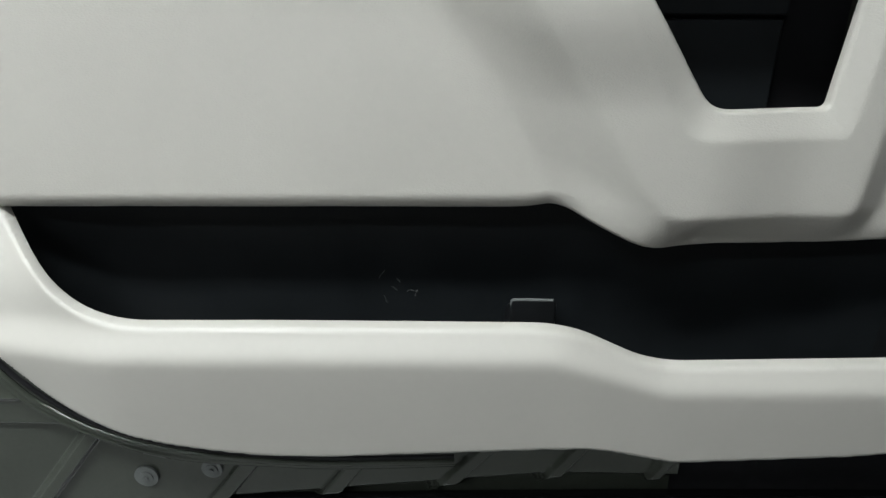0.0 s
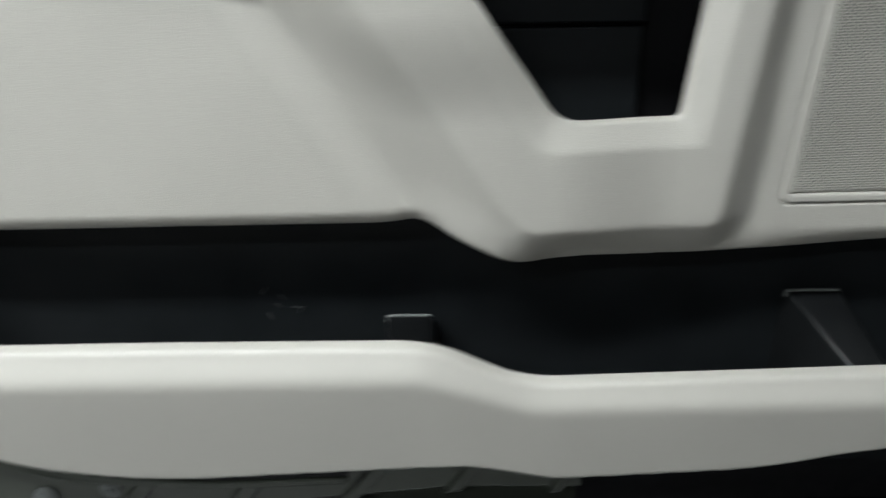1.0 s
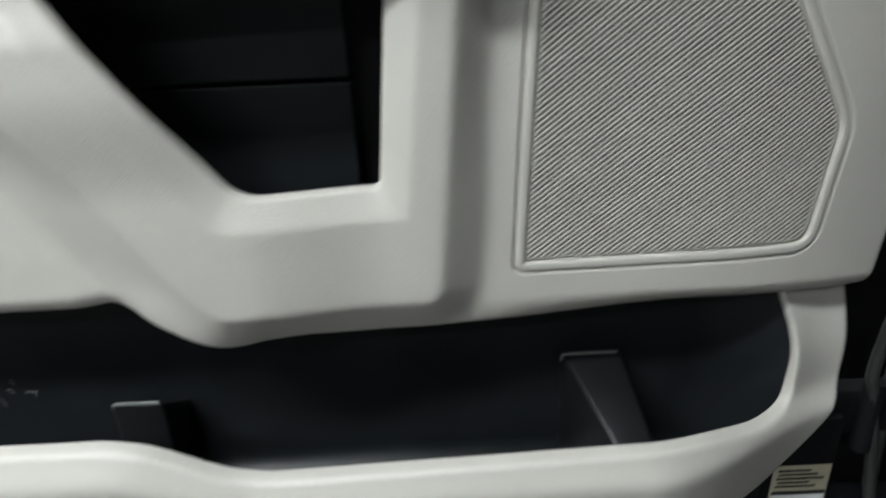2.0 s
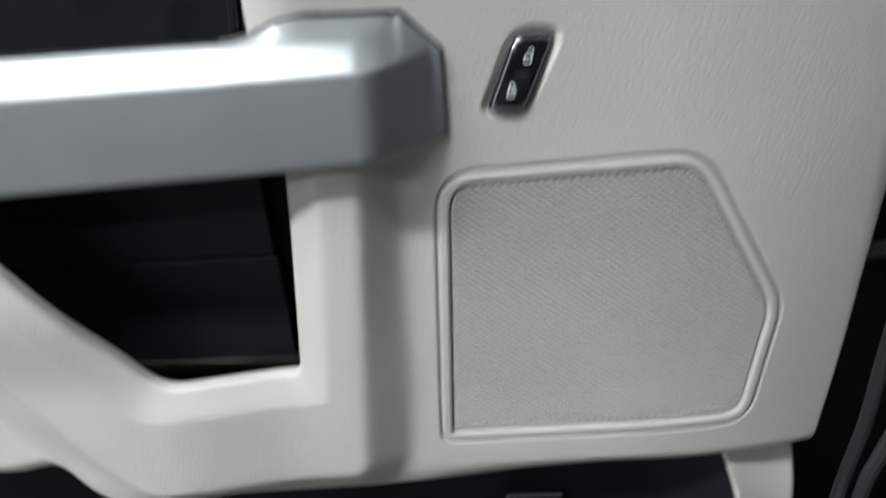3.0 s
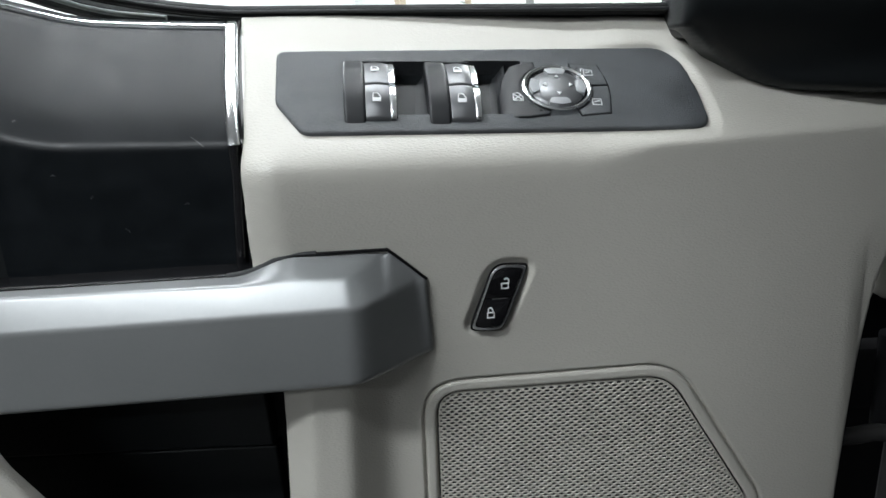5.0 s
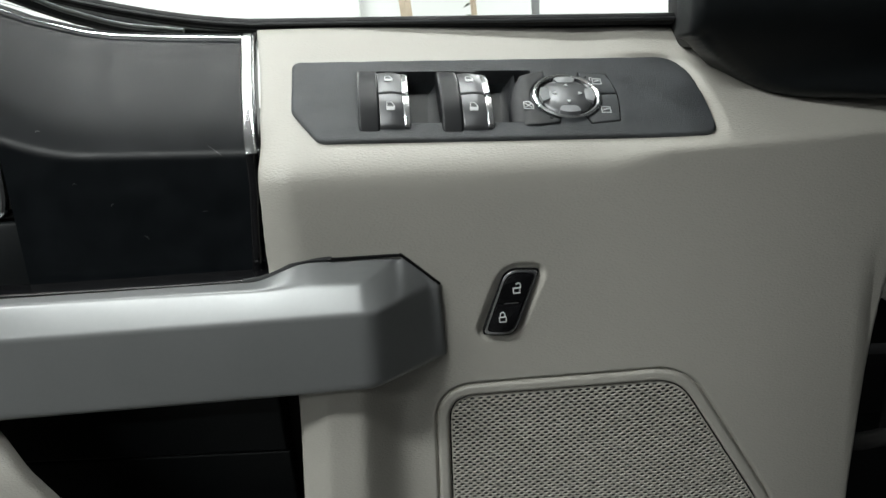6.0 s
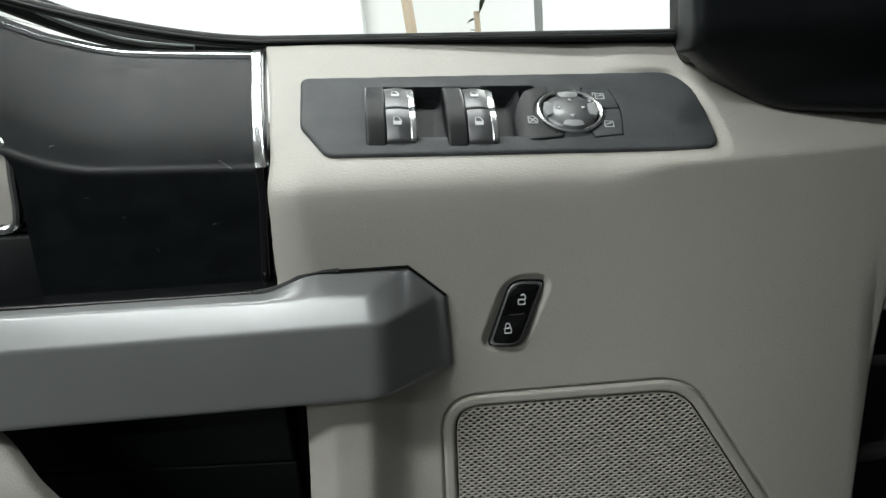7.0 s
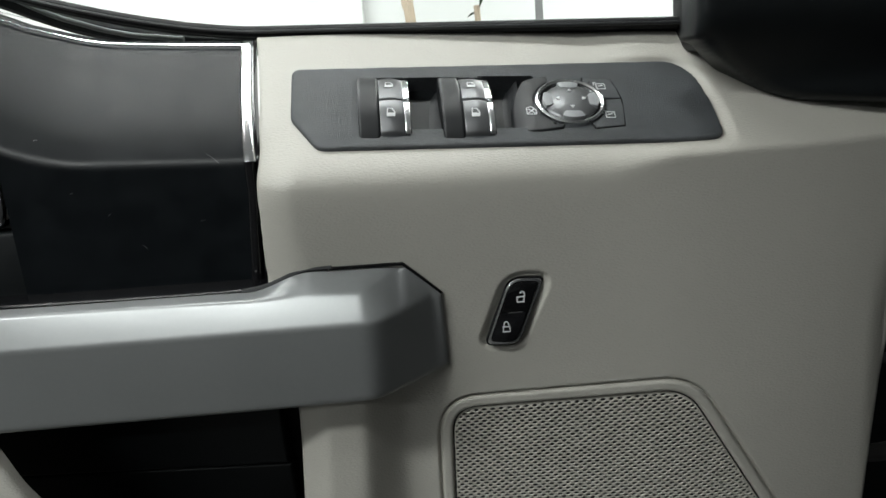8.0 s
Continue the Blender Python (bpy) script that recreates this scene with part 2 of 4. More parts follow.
def relief(name, xs, zs, inside, depth_at, wall, mat, parent, label="", angle=40, place=None):
    """A sheet over the grid xs, zs, cut where inside(x, z) is 0 (negative is kept), at the depth depth_at(x, z), with a wall
    of that thickness round its edge. place: turns (x, y, z) arrays into another position."""
    gx, gz = np.meshgrid(xs, zs)
    nx, nz = len(xs), len(zs)
    d = inside(gx, gz)
    d = np.where(np.abs(d) < 1e-7, -1e-7, d)
    keep = d < 0
    px, pz = list(gx[keep]), list(gz[keep])
    ids = np.full(gx.shape, -1, int)
    ids[keep] = np.arange(keep.sum())
    cell = keep[:-1, :-1].astype(int) + keep[1:, :-1] + keep[:-1, 1:] + keep[1:, 1:]
    jj, ii = np.nonzero(cell == 4)
    faces = np.stack([ids[jj, ii], ids[jj, ii + 1], ids[jj + 1, ii + 1], ids[jj + 1, ii]], 1).tolist()
    cuts = {}

    def cut(a, b):
        key = (a, b) if a < b else (b, a)
        if key not in cuts:
            t = d[a] / (d[a] - d[b])
            cuts[key] = len(px)
            px.append(gx[a] + t * (gx[b] - gx[a]))
            pz.append(gz[a] + t * (gz[b] - gz[a]))
        return cuts[key]
    rim = []
    for j, i in zip(*np.nonzero((cell > 0) & (cell < 4))):
        for tri in (((j, i), (j, i + 1), (j + 1, i + 1)), ((j, i), (j + 1, i + 1), (j + 1, i))):
            poly, marks = [], []
            for k in range(3):
                a, b = tri[k], tri[(k + 1) % 3]
                if keep[a]:
                    poly.append(ids[a])
                    marks.append(False)
                if keep[a] != keep[b]:
                    poly.append(cut(a, b))
                    marks.append(True)
            if len(poly) >= 3:
                faces.append([int(p) for p in poly])
                m = len(poly)
                for k in range(m):
                    if marks[k] and marks[(k + 1) % m]:
                        rim.append((int(poly[k]), int(poly[(k + 1) % m])))
    for a, b in ([((0, i), (0, i + 1)) for i in range(nx - 1)] + [((nz - 1, i + 1), (nz - 1, i)) for i in range(nx - 1)]
                 + [((j + 1, 0), (j, 0)) for j in range(nz - 1)] + [((j, nx - 1), (j + 1, nx - 1)) for j in range(nz - 1)]):
        if keep[a] and keep[b]:
            rim.append((int(ids[a]), int(ids[b])))
    px, pz = np.array(px), np.array(pz)
    py = depth_at(px, pz)
    n = len(px)
    used = sorted({v for e in rim for v in e})
    back = {v: n + k for k, v in enumerate(used)}
    bx, by, bz = px[used], py[used] + wall, pz[used]
    x, y, z = np.concatenate([px, bx]), np.concatenate([py, by]), np.concatenate([pz, bz])
    if place is not None:
        x, y, z = place(x, y, z)
    faces += [[b, a, back[a], back[b]] for a, b in rim]
    mesh = bpy.data.meshes.new(name)
    mesh.from_pydata(np.stack([x, y, z], 1).tolist(), [], faces)
    mesh.validate()
    return link_mesh(name, mesh, mat, parent, label, True, angle)


def round_edge(d, r):
    """How far the sheet falls back towards its edge, for the distance d (negative inside)."""
    t = np.clip(1 + d / r, 0, 1)
    return r * (1 - np.sqrt(1 - t * t * 0.999))


def spline(points, n=8):
    """A smooth curve through points."""
    pts = [Vector(p) for p in points]
    pts = [pts[0] * 2 - pts[1]] + pts + [pts[-1] * 2 - pts[-2]]
    out = []
    for i in range(1, len(pts) - 2):
        a, b, c, d = pts[i - 1:i + 3]
        for k in range(n):
            t = k / n
            out.append(0.5 * (2 * b + (c - a) * t + (2 * a - 5 * b + 4 * c - d) * t * t + (3 * b - a - 3 * c + d) * t ** 3))
    return out + [pts[-2]]


def tube(path, radius, sides=8, flat=1.0):
    """A round bar along a path; flat squeezes it along y."""
    bm = bmesh.new()
    rings = []
    for i, p in enumerate(path):
        ahead = (path[min(i + 1, len(path) - 1)] - path[max(i - 1, 0)]).normalized()
        side = ahead.cross(Vector((0, 1, 0)))
        side = side.normalized() if side.length > 1e-4 else Vector((1, 0, 0))
        up = side.cross(ahead)
        rings.append([bm.verts.new(p + side * math.cos(6.28318 * k / sides) * radius + up * math.sin(6.28318 * k / sides) * radius * flat) for k in range(sides)])
    skin(bm, rings)
    return bm


def skin(bm, rings, closed=True, caps=True):
    for a, b in zip(rings, rings[1:]):
        n = len(a)
        for k in range(n if closed else n - 1):
            bm.faces.new((a[k], a[(k + 1) % n], b[(k + 1) % n], b[k]))
    if caps and closed:
        bm.faces.new(rings[0])
        bm.faces.new(rings[-1][::-1])


def box(x0, x1, y0, y1, z0, z1, bevel=0.0, segments=2):
    bm = bmesh.new()
    bmesh.ops.create_cube(bm, size=1)
    for v in bm.verts:
        v.co = Vector((x0 + (v.co.x + 0.5) * (x1 - x0), y0 + (v.co.y + 0.5) * (y1 - y0), z0 + (v.co.z + 0.5) * (z1 - z0)))
    if bevel:
        bmesh.ops.bevel(bm, geom=bm.edges[:], offset=bevel, segments=segments, profile=0.5, affect="EDGES")
    return bm


def prism(outline, h0, h1, bevel=0.0, place=None, segments=2):
    """An outline (u, v) raised from h0 to h1, its upper rim rounded."""
    bm = bmesh.new()
    low = [bm.verts.new((p[0], p[1], h0)) for p in outline]
    top = [bm.verts.new((p[0], p[1], h1)) for p in outline]
    n = len(low)
    for k in range(n):
        bm.faces.new((low[k], low[(k + 1) % n], top[(k + 1) % n], top[k]))
    cap = bm.faces.new(top)
    bm.faces.new(low[::-1])
    if bevel:
        bmesh.ops.bevel(bm, geom=list(cap.edges), offset=bevel, segments=segments, profile=0.5, affect="EDGES")
    if place is not None:
        bm.transform(place)
    return bm


def stroke(path, width, h0, h1, place):
    """A flat line of some width along a path in (u, v)."""
    bm = bmesh.new()
    pts = [Vector(p) for p in path]
    rows = []
    for i, p in enumerate(pts):
        a = (pts[min(i + 1, len(pts) - 1)] - pts[max(i - 1, 0)]).normalized()
        s = Vector((-a.y, a.x)) * width / 2
        rows.append([bm.verts.new((*(p + s), h0)), bm.verts.new((*(p + s), h1)), bm.verts.new((*(p - s), h1)), bm.verts.new((*(p - s), h0))])
    skin(bm, rows)
    bm.transform(place)
    return bm


def merge(*bms):
    out = bmesh.new()
    for b in bms:
        m = bpy.data.meshes.new("join")
        b.to_mesh(m)
        b.free()
        out.from_mesh(m)
        bpy.data.meshes.remove(m)
    return out


# ---- the workshop round the car ----
def slab(name, x0, x1, y0, y1, z0, z1, mat, label, category):
    return tagged(part(name, box(x0, x1, y0, y1, z0, z1), mat, None, smooth=False), label, category, "", "structure")


slab("floor", -5, 5, -5, 3.2, -0.1, 0, CONCRETE, "smooth dark grey concrete workshop floor", "floor")
slab("ceiling", -5, 5, -5, 3.2, 2.7, 2.8, CEILING_WHITE, "plain grey workshop ceiling", "ceiling")
slab("wall_north", -5, 5, 3.0, 3.2, 0, 2.7, WHITE_WALL, "brightly lit white wall behind the door window", "wall")
slab("wall_south", -5, 5, -5.2, -5, 0, 2.7, GREY_WALL, "grey painted workshop wall", "wall")
slab("wall_west", -5.2, -5, -5, 3.2, 0, 2.7, GREY_WALL, "grey painted workshop wall", "wall")
slab("wall_east", 5, 5.2, -5, 3.2, 0, 2.7, GREY_WALL, "grey painted workshop wall", "wall")


def ceiling_lamp(x, y, length, power):
    lamp = thing("ceiling_lamp", "long white ceiling tube lamp, lit", "lamp", (x, y, 2.64), group="ceiling tube lamps")
    part("housing", box(x - length / 2, x + length / 2, y - 0.09, y + 0.09, 2.64, 2.7, 0.01), CEILING_WHITE, lamp)
    for s in (-0.045, 0.045):
        part("tube", tube([Vector((x - length / 2 + 0.03, y + s, 2.615)), Vector((x + length / 2 - 0.03, y + s, 2.615))], 0.02, 10), TUBE, lamp, "glowing white tube")
    data = bpy.data.lights.new("tube_light", "AREA")
    data.shape, data.size, data.size_y, data.energy = "RECTANGLE", length, 0.18, power
    data.color = (0.955, 1.0, 0.985)
    light = new("tube_light", data)
    light.parent = lamp
    light.location = (0, 0, -0.06)
    return lamp


for lx, ly, ll, watts in ((-1.1, -0.98, 1.4, 48.0), (-1.6, -2.4, 1.6, 24.0), (-2.4, -0.6, 1.5, 14.0), (-0.2, 0.28, 1.8, 24.0), (-1.5, 1.9, 1.5, 85.0), (1.2, 1.9, 1.5, 85.0)):
    ceiling_lamp(lx, ly, ll, watts)

# ---- the car door ----
door = thing("car", "dark green-grey car with an open front door in pale vinyl trim", "car", (0.6, 0.0, 0.0))

GRILLE = rounded([(0.029, 1.0970, 0.030), (0.2095, 1.1012, 0.026), (0.2795, 0.9780, 0.016), (0.2655, 0.8715, 0.022), (0.018, 0.868, 0.012)], 8)
LOCK = rounded([(0.0655, 1.1385, 0.006), (0.0880, 1.1365, 0.010), (0.1085, 1.1820, 0.006), (0.0850, 1.1840, 0.012)], 6)
TRIM = np.concatenate([np.array([(x, lower_edge(x)) for x in (-0.95, -0.6, *np.linspace(-0.345, -0.165, 37), -0.035, 0.10, 0.17, 0.22, 0.26, 0.30)]), rounded([(0.3300, 0.8170, 0.004), (0.3410, 0.92, 0.03), (0.3465, 1.00, 0.03), (0.3512, 1.05, 0.03), (0.3588, 1.11, 0.03), (0.374, 1.17, 0.03), (0.44, 1.225, 0.03), (0.52, 1.31, 0.01), (0.24, 1.345, 0.0), (-0.0985, 1.3625, 0.002), (-0.0855, 1.330, 0.02), (-0.0765, 1.300, 0.02), (-0.0730, 1.275, 0.02), (-0.0735, 1.245, 0.02), (-0.0795, 1.205, 0.01), (-0.0795, 1.127, 0.0), (-0.95, 1.127, 0.0)])])
BAND = 0.0092


SW_N = Vector((0.1126, -0.5775, 0.8086)).normalized()
SW_U = Vector((0.9936, 0.0674, -0.0903))
SW_U = (SW_U - SW_N * SW_U.dot(SW_N)).normalized()
SW_V = SW_N.cross(SW_U)
SW_O = Vector((0.1377, 0.0488, 1.2932))
SW = Matrix((SW_U, SW_V, SW_N)).transposed().to_4x4()
SW.translation = SW_O
BEZEL = rounded([(-0.2000, 0.0355, 0.008), (-0.1930, -0.0215, 0.004), (-0.1715, -0.0525, 0.006), (0.060, -0.0435, 0.02), (0.0975, -0.0400, 0.010), (0.0988, -0.0080, 0.02), (0.0945, 0.0300, 0.018), (0.082, 0.0470, 0.014)], 8)


def bezel_edge(x, z):
    """Distance to the switch panel's outline, for points of the trim."""
    p = (x - SW_O.x, 0.195 * (x - SW_O.x) + 1.4 * (z - SW_O.z), z - SW_O.z)
    return dist(sum(a * b for a, b in zip(p, SW_U)), sum(a * b for a, b in zip(p, SW_V)), BEZEL)


def trim_inside(x, z):
    solid = np.maximum(np.maximum(dist(x, z, TRIM), -dist(x, z, HOLE)), -(dist(x, z, GRILLE) + BAND))
    return np.maximum(solid, -(bezel_edge(x, z) + 0.003))


def trim_depth(x, z):
    y = trim_y(x, z)
    seat = SW_O.y + 0.195 * (x - SW_O.x) + 1.4 * (z - SW_O.z) + 0.0004
    y = y + (seat - y) * (1 - ease(0.0, 0.010, bezel_edge(x, z)))
    g = dist(x, z, GRILLE)
    y = y + 0.0032 * np.exp(-(g / 0.0011) ** 2) + np.where(g < 0, -0.0008, 0) * ease(0, -0.003, g) + round_edge(-g - BAND, 0.003)
    k = dist(x, z, LOCK)
    y = y + 0.0042 * (1 - ease(0.0006, 0.0064, k))
    edge = np.maximum(dist(x, z, TRIM), -0.02)
    return y + round_edge(edge, 0.004) + round_edge(-dist(x, z, HOLE), 0.003)


relief("trim_panel", lines((-0.95, -0.34, 0.006), (-0.34, -0.01, 0.0018), (-0.01, 0.285, 0.0008), (0.285, 0.36, 0.0012), (0.36, 0.53, 0.0030)),
       lines((0.80, 0.855, 0.002), (0.855, 1.11, 0.0008), (1.11, 1.195, 0.0011), (1.195, 1.37, 0.002)), trim_inside, trim_depth, 0.006, CREAM, door, "pale beige grained vinyl door trim", 50)


# speaker grille: a pale sheet with staggered lens-shaped dimples
def grille_cell(x, z):
    """Below 1 inside the lens-shaped openings, which stand in staggered rows."""
    u, v = (x - 0.048 * z) / 0.0060, (z - 0.028 * x) / 0.0046
    best = 1e9
    for o in (0.0, 0.5):
        du, dv = u + o - np.round(u + o), v + o - np.round(v + o)
        best = np.minimum(best, (du * 0.0060 / 0.0023) ** 2 + np.abs(dv) * 0.0046 / 0.00112)
    return best


def grille_inside(x, z):
    edge = dist(x, z, GRILLE) + BAND
    return np.maximum(edge + 0.0012, np.where(edge < -0.002, (1 - grille_cell(x, z)) * 0.0004, -1.0))


def grille_depth(x, z):
    b = np.exp(-grille_cell(x, z) * 0.6)
    g = dist(x, z, GRILLE) + BAND
    return trim_y(x, z) + 0.0006 + 0.0010 * b * ease(-0.001, -0.004, g) + 0.002 * ease(-0.004, 0.0, g)


relief("speaker_grille", lines((0.02, 0.275, 0.00056)), lines((0.87, 1.10, 0.00038)), grille_inside, grille_depth, 0.0012, CREAM_MESH, door, "pale beige perforated speaker grille", 180)


part("grille_backing", prism([(p[0], p[1]) for p in GRILLE], -0.030, -0.027, 0, Matrix(((1, 0, 0, 0), (0, 0, -1, 0), (0, 1, 0, 0), (0, 0, 0, 1)))), BEZEL_GREY, door)


# dark recess behind the pull handle: a lower and an upper back panel with a groove between, and a deep slot beside them
def recess_lower(x, z):
    return 0.052 + round_edge(np.maximum(np.maximum(z - 1.0185, x + 0.1045), -0.01), 0.0022)


def recess_upper(x, z):
    return 0.046 + round_edge(np.maximum(np.maximum(1.0225 - z, x + 0.1045), -0.01), 0.0022)


recess = relief("recess_panel", lines((-0.40, -0.12, 0.006), (-0.12, -0.1045, 0.0008)), lines((0.925, 1.010, 0.005), (1.010, 1.0185, 0.0006)), lambda x, z: x * 0 - 1.0, recess_lower, 0.012, BLACK_LINER, door, "black plastic lower back of the handle recess")
relief("recess_panel", lines((-0.40, -0.12, 0.006), (-0.12, -0.1045, 0.0008)), lines((1.0225, 1.030, 0.0006), (1.030, 1.17, 0.006)), lambda x, z: x * 0 - 1.0, recess_upper, 0.012, BLACK_LINER, door, "black plastic upper back of the handle recess")
part("recess_slot", box(-0.41, -0.04, 0.066, 0.072, 0.92, 1.17, 0.001), RUBBER, door, "dark slot behind the recess panels")


# ---- pull handle ----
def turn(t, k=0.28):
    """0 to 1 with a rounded start."""
    t = float(np.clip(t, 0, 1))
    return t * t / (2 * k) / (1 - k / 2) if t < k else (t - k / 2) / (1 - k / 2)


def handle_section(x):
    """Corners (y, z, radius) of the grip at x, from the upper back edge round the front."""
    w = float(np.clip((x + 0.28) / 0.27, -0.6, 1))
    up = float(ease(-0.088, -0.043, x))
    sa = turn((x + 0.012) / 0.030)
    sb = turn((x + 0.008) / 0.0475)
    sl = turn((x + 0.014) / 0.0520)
    fall = float(np.clip((x - 0.0165) / 0.023, 0, 1))
    ya, za = -0.034 + 0.024 * sa, 1.1912 - 0.0017 * w + 0.0105 * sa - 0.021 * fall
    yb, zb = -0.046 + 0.038 * sb, 1.1690 + 0.0040 * w + 0.0060 * sb
    yl, zl = -0.043 + 0.035 * sl, 1.1090 + 0.0085 * w + 0.0060 * sl
    zt = 1.1915 + 0.0120 * up - 0.035 * max(0.0, x + 0.045) - 0.0230 * fall
    back = -0.0205 + 0.094 * max(0.0, x + 0.045)
    ya = min(ya, back - 0.0006)
    za = min(za, zt - 0.0003)
    zb = min(zb, za - 0.002)
    yb = min(yb, ya - 0.0006)
    end = 0.012 if x > -0.0425 else -0.0195
    return [(end, zt - 0.0005, 0.001), (back, zt, 0.0015), (ya, za, 0.0026), (yb, zb, 0.0030), (yl, zl, 0.0065), (end, zl - 0.004, 0.003)]


def pull_handle():
    bm = bmesh.new()
    rings = []
    for x in list(np.linspace(-0.62, -0.10, 27)) + list(np.linspace(-0.096, -0.043, 24)) + [-0.042] + list(np.linspace(-0.035, -0.020, 4)) + list(np.linspace(-0.016, 0.0385, 30)) + [0.0395]:
        shrink = 0.0 if x < 0.039 else 0.002
        ring = rounded(handle_section(min(x, 0.0385)), 5)
        rings.append([bm.verts.new((x, min(q[0] + shrink, 0.012), q[1])) for q in ring])
    skin(bm, rings)
    return bm


handle = part("pull_handle", pull_handle(), HANDLE_GREY, door, "metallic grey pull handle", angle=60)
seam = [(-0.62, -0.0185, 1.1945), (-0.30, -0.0185, 1.1928), (-0.14, -0.0185, 1.1920), (-0.088, -0.0180, 1.1925), (-0.074, -0.0170, 1.1948), (-0.064, -0.0165, 1.1982), (-0.056, -0.0170, 1.2012), (-0.047, -0.0185, 1.2036)]
seam += [(x, float(trim_y(x, z)) - 0.0004, z) for x, z in ((-0.030, 1.2036), (-0.010, 1.2029), (0.013, 1.2021), (0.018, 1.2000), (0.0395, 1.1785))]
part("handle_seam", tube(spline(seam, 6), 0.0012, 8), GLOSS_BLACK, handle, "black seam strip")
part("seam_end", tube(spline([(-0.092, -0.0192, 1.1916), (-0.078, -0.0190, 1.1934), (-0.066, -0.0190, 1.1972), (-0.056, -0.0192, 1.2012), (-0.046, -0.0200, 1.2038), (-0.030, -0.0196, 1.2040)], 6), 0.0020, 8), SWITCH_BLACK, handle, "black seam end")
wedge = bmesh.new()
rows = []
for x in np.linspace(-0.62, -0.036, 60):
    up = float(ease(-0.088, -0.043, x))
    z, back = 1.1915 + 0.0120 * up - 0.0006, -0.0199
    rows.append([wedge.verts.new((x, back, z)), wedge.verts.new((x, 0.014, z + 0.0012)), wedge.verts.new((x, 0.014, z - 0.006)), wedge.verts.new((x, back, z - 0.006))])
skin(wedge, rows)
part("seam_bed", wedge, GLOSS_BLACK, handle, "black plastic bed behind the grip", angle=30)

# ---- window line, black upper insert with bright edging ----
def sill(x):
    """Height of the window's lower edge."""
    return 1.3690 - 0.072 * (x + 0.083) + 0.45 * np.clip(-0.10 - x, 0, 0.6) ** 1.6


def insert_crease(x):
    """Height of the fold between the upright part and the ledge."""
    return 1.2747 + 0.06 * (-0.092 - x) + 3.4 * np.clip(-0.20 - x, 0, 0.2) ** 2


def insert_y(x, z):
    w = z - insert_crease(x)
    return 0.010 + 0.02 * (w + 0.085) + 0.86 * soft(w, 0.0012) + 0.26 * soft(w - 0.0175, 0.006)


def insert_top(x):
    return np.interp(x, (-0.36, -0.2982, -0.2749, -0.2353, -0.213, -0.1672, -0.1082, -0.08), (1.432, 1.3986, 1.3879, 1.3755, 1.3708, 1.3655, 1.3598, 1.357))


def insert_right(z):
    return np.interp(z, (1.187, 1.2536, 1.275, 1.322, 1.358), (-0.0960, -0.0886, -0.0884, -0.1005, -0.1085))


def insert_left(z):
    return -0.263 - 0.053 * ease(1.290, 1.325, z) - 0.05 * np.clip(z - 1.36, 0, 1)


INSERT = np.array([(insert_left(z), z) for z in np.linspace(1.18, 1.405, 24)] + [(x, insert_top(x)) for x in np.linspace(-0.318, -0.1090, 30)] + [(insert_right(z), z) for z in np.linspace(1.358, 1.18, 24)])
relief("upper_insert", lines((-0.335, -0.08, 0.003)), lines((1.18, 1.43, 0.0025)), lambda x, z: dist(x, z, INSERT), insert_y, 0.004, BLACK_SOFT, door, "soft-touch black upper insert", 60)


def edging(points, half, mat, name, label, proud=0.003):
    """A flat moulding with a rounded back along points, lying on the insert."""
    bm = bmesh.new()
    rings = []
    for p in points:
        ring = []
        for k in range(9):
            a = math.pi * k / 8
            ring.append(bm.verts.new((p[0] - math.cos(a) * half, p[1] - 0.001 - math.sin(a) * proud, p[2])))
        ring += [bm.verts.new((p[0] + half, p[1] + 0.006, p[2])), bm.verts.new((p[0] - half, p[1] + 0.006, p[2]))]
        rings.append(ring)
    skin(bm, rings)
    return part(name, bm, mat, door, label, angle=50)


def strip_points(z0, z1, off, n=24):
    return [(float(insert_right(z)) + off, float(insert_y(insert_right(z), z)), float(z)) for z in np.linspace(z0, z1, n)]


edging(strip_points(1.2745, 1.3595, 0.0046), 0.0046, CHROME, "chrome_strip", "bright chrome edge strip")
edging(strip_points(1.182, 1.2740, 0.0042), 0.0042, GLOSS_BLACK, "black_strip", "gloss black edge strip")
edging([(float(insert_right(z)) + 0.0098, float(insert_y(insert_right(z), z)) + 0.001, float(z)) for z in np.linspace(1.185, 1.360, 30)], 0.0010, GLOSS_BLACK, "edge_line", "thin black edge line", 0.001)
edging([(float(insert_left(z)) - 0.010, float(insert_y(insert_left(z), z)), float(z)) for z in np.linspace(1.340, 1.412, 16)], 0.010, CHROME, "chrome_strip", "bright chrome edge strip")
part("chrome_line", tube([Vector((float(x), float(insert_y(x, insert_top(x) - 0.003)) - 0.0035, float(insert_top(x)) - 0.003)) for x in np.linspace(-0.322, -0.101, 40)], 0.0007, 8), CHROME, door, "thin chrome top line")

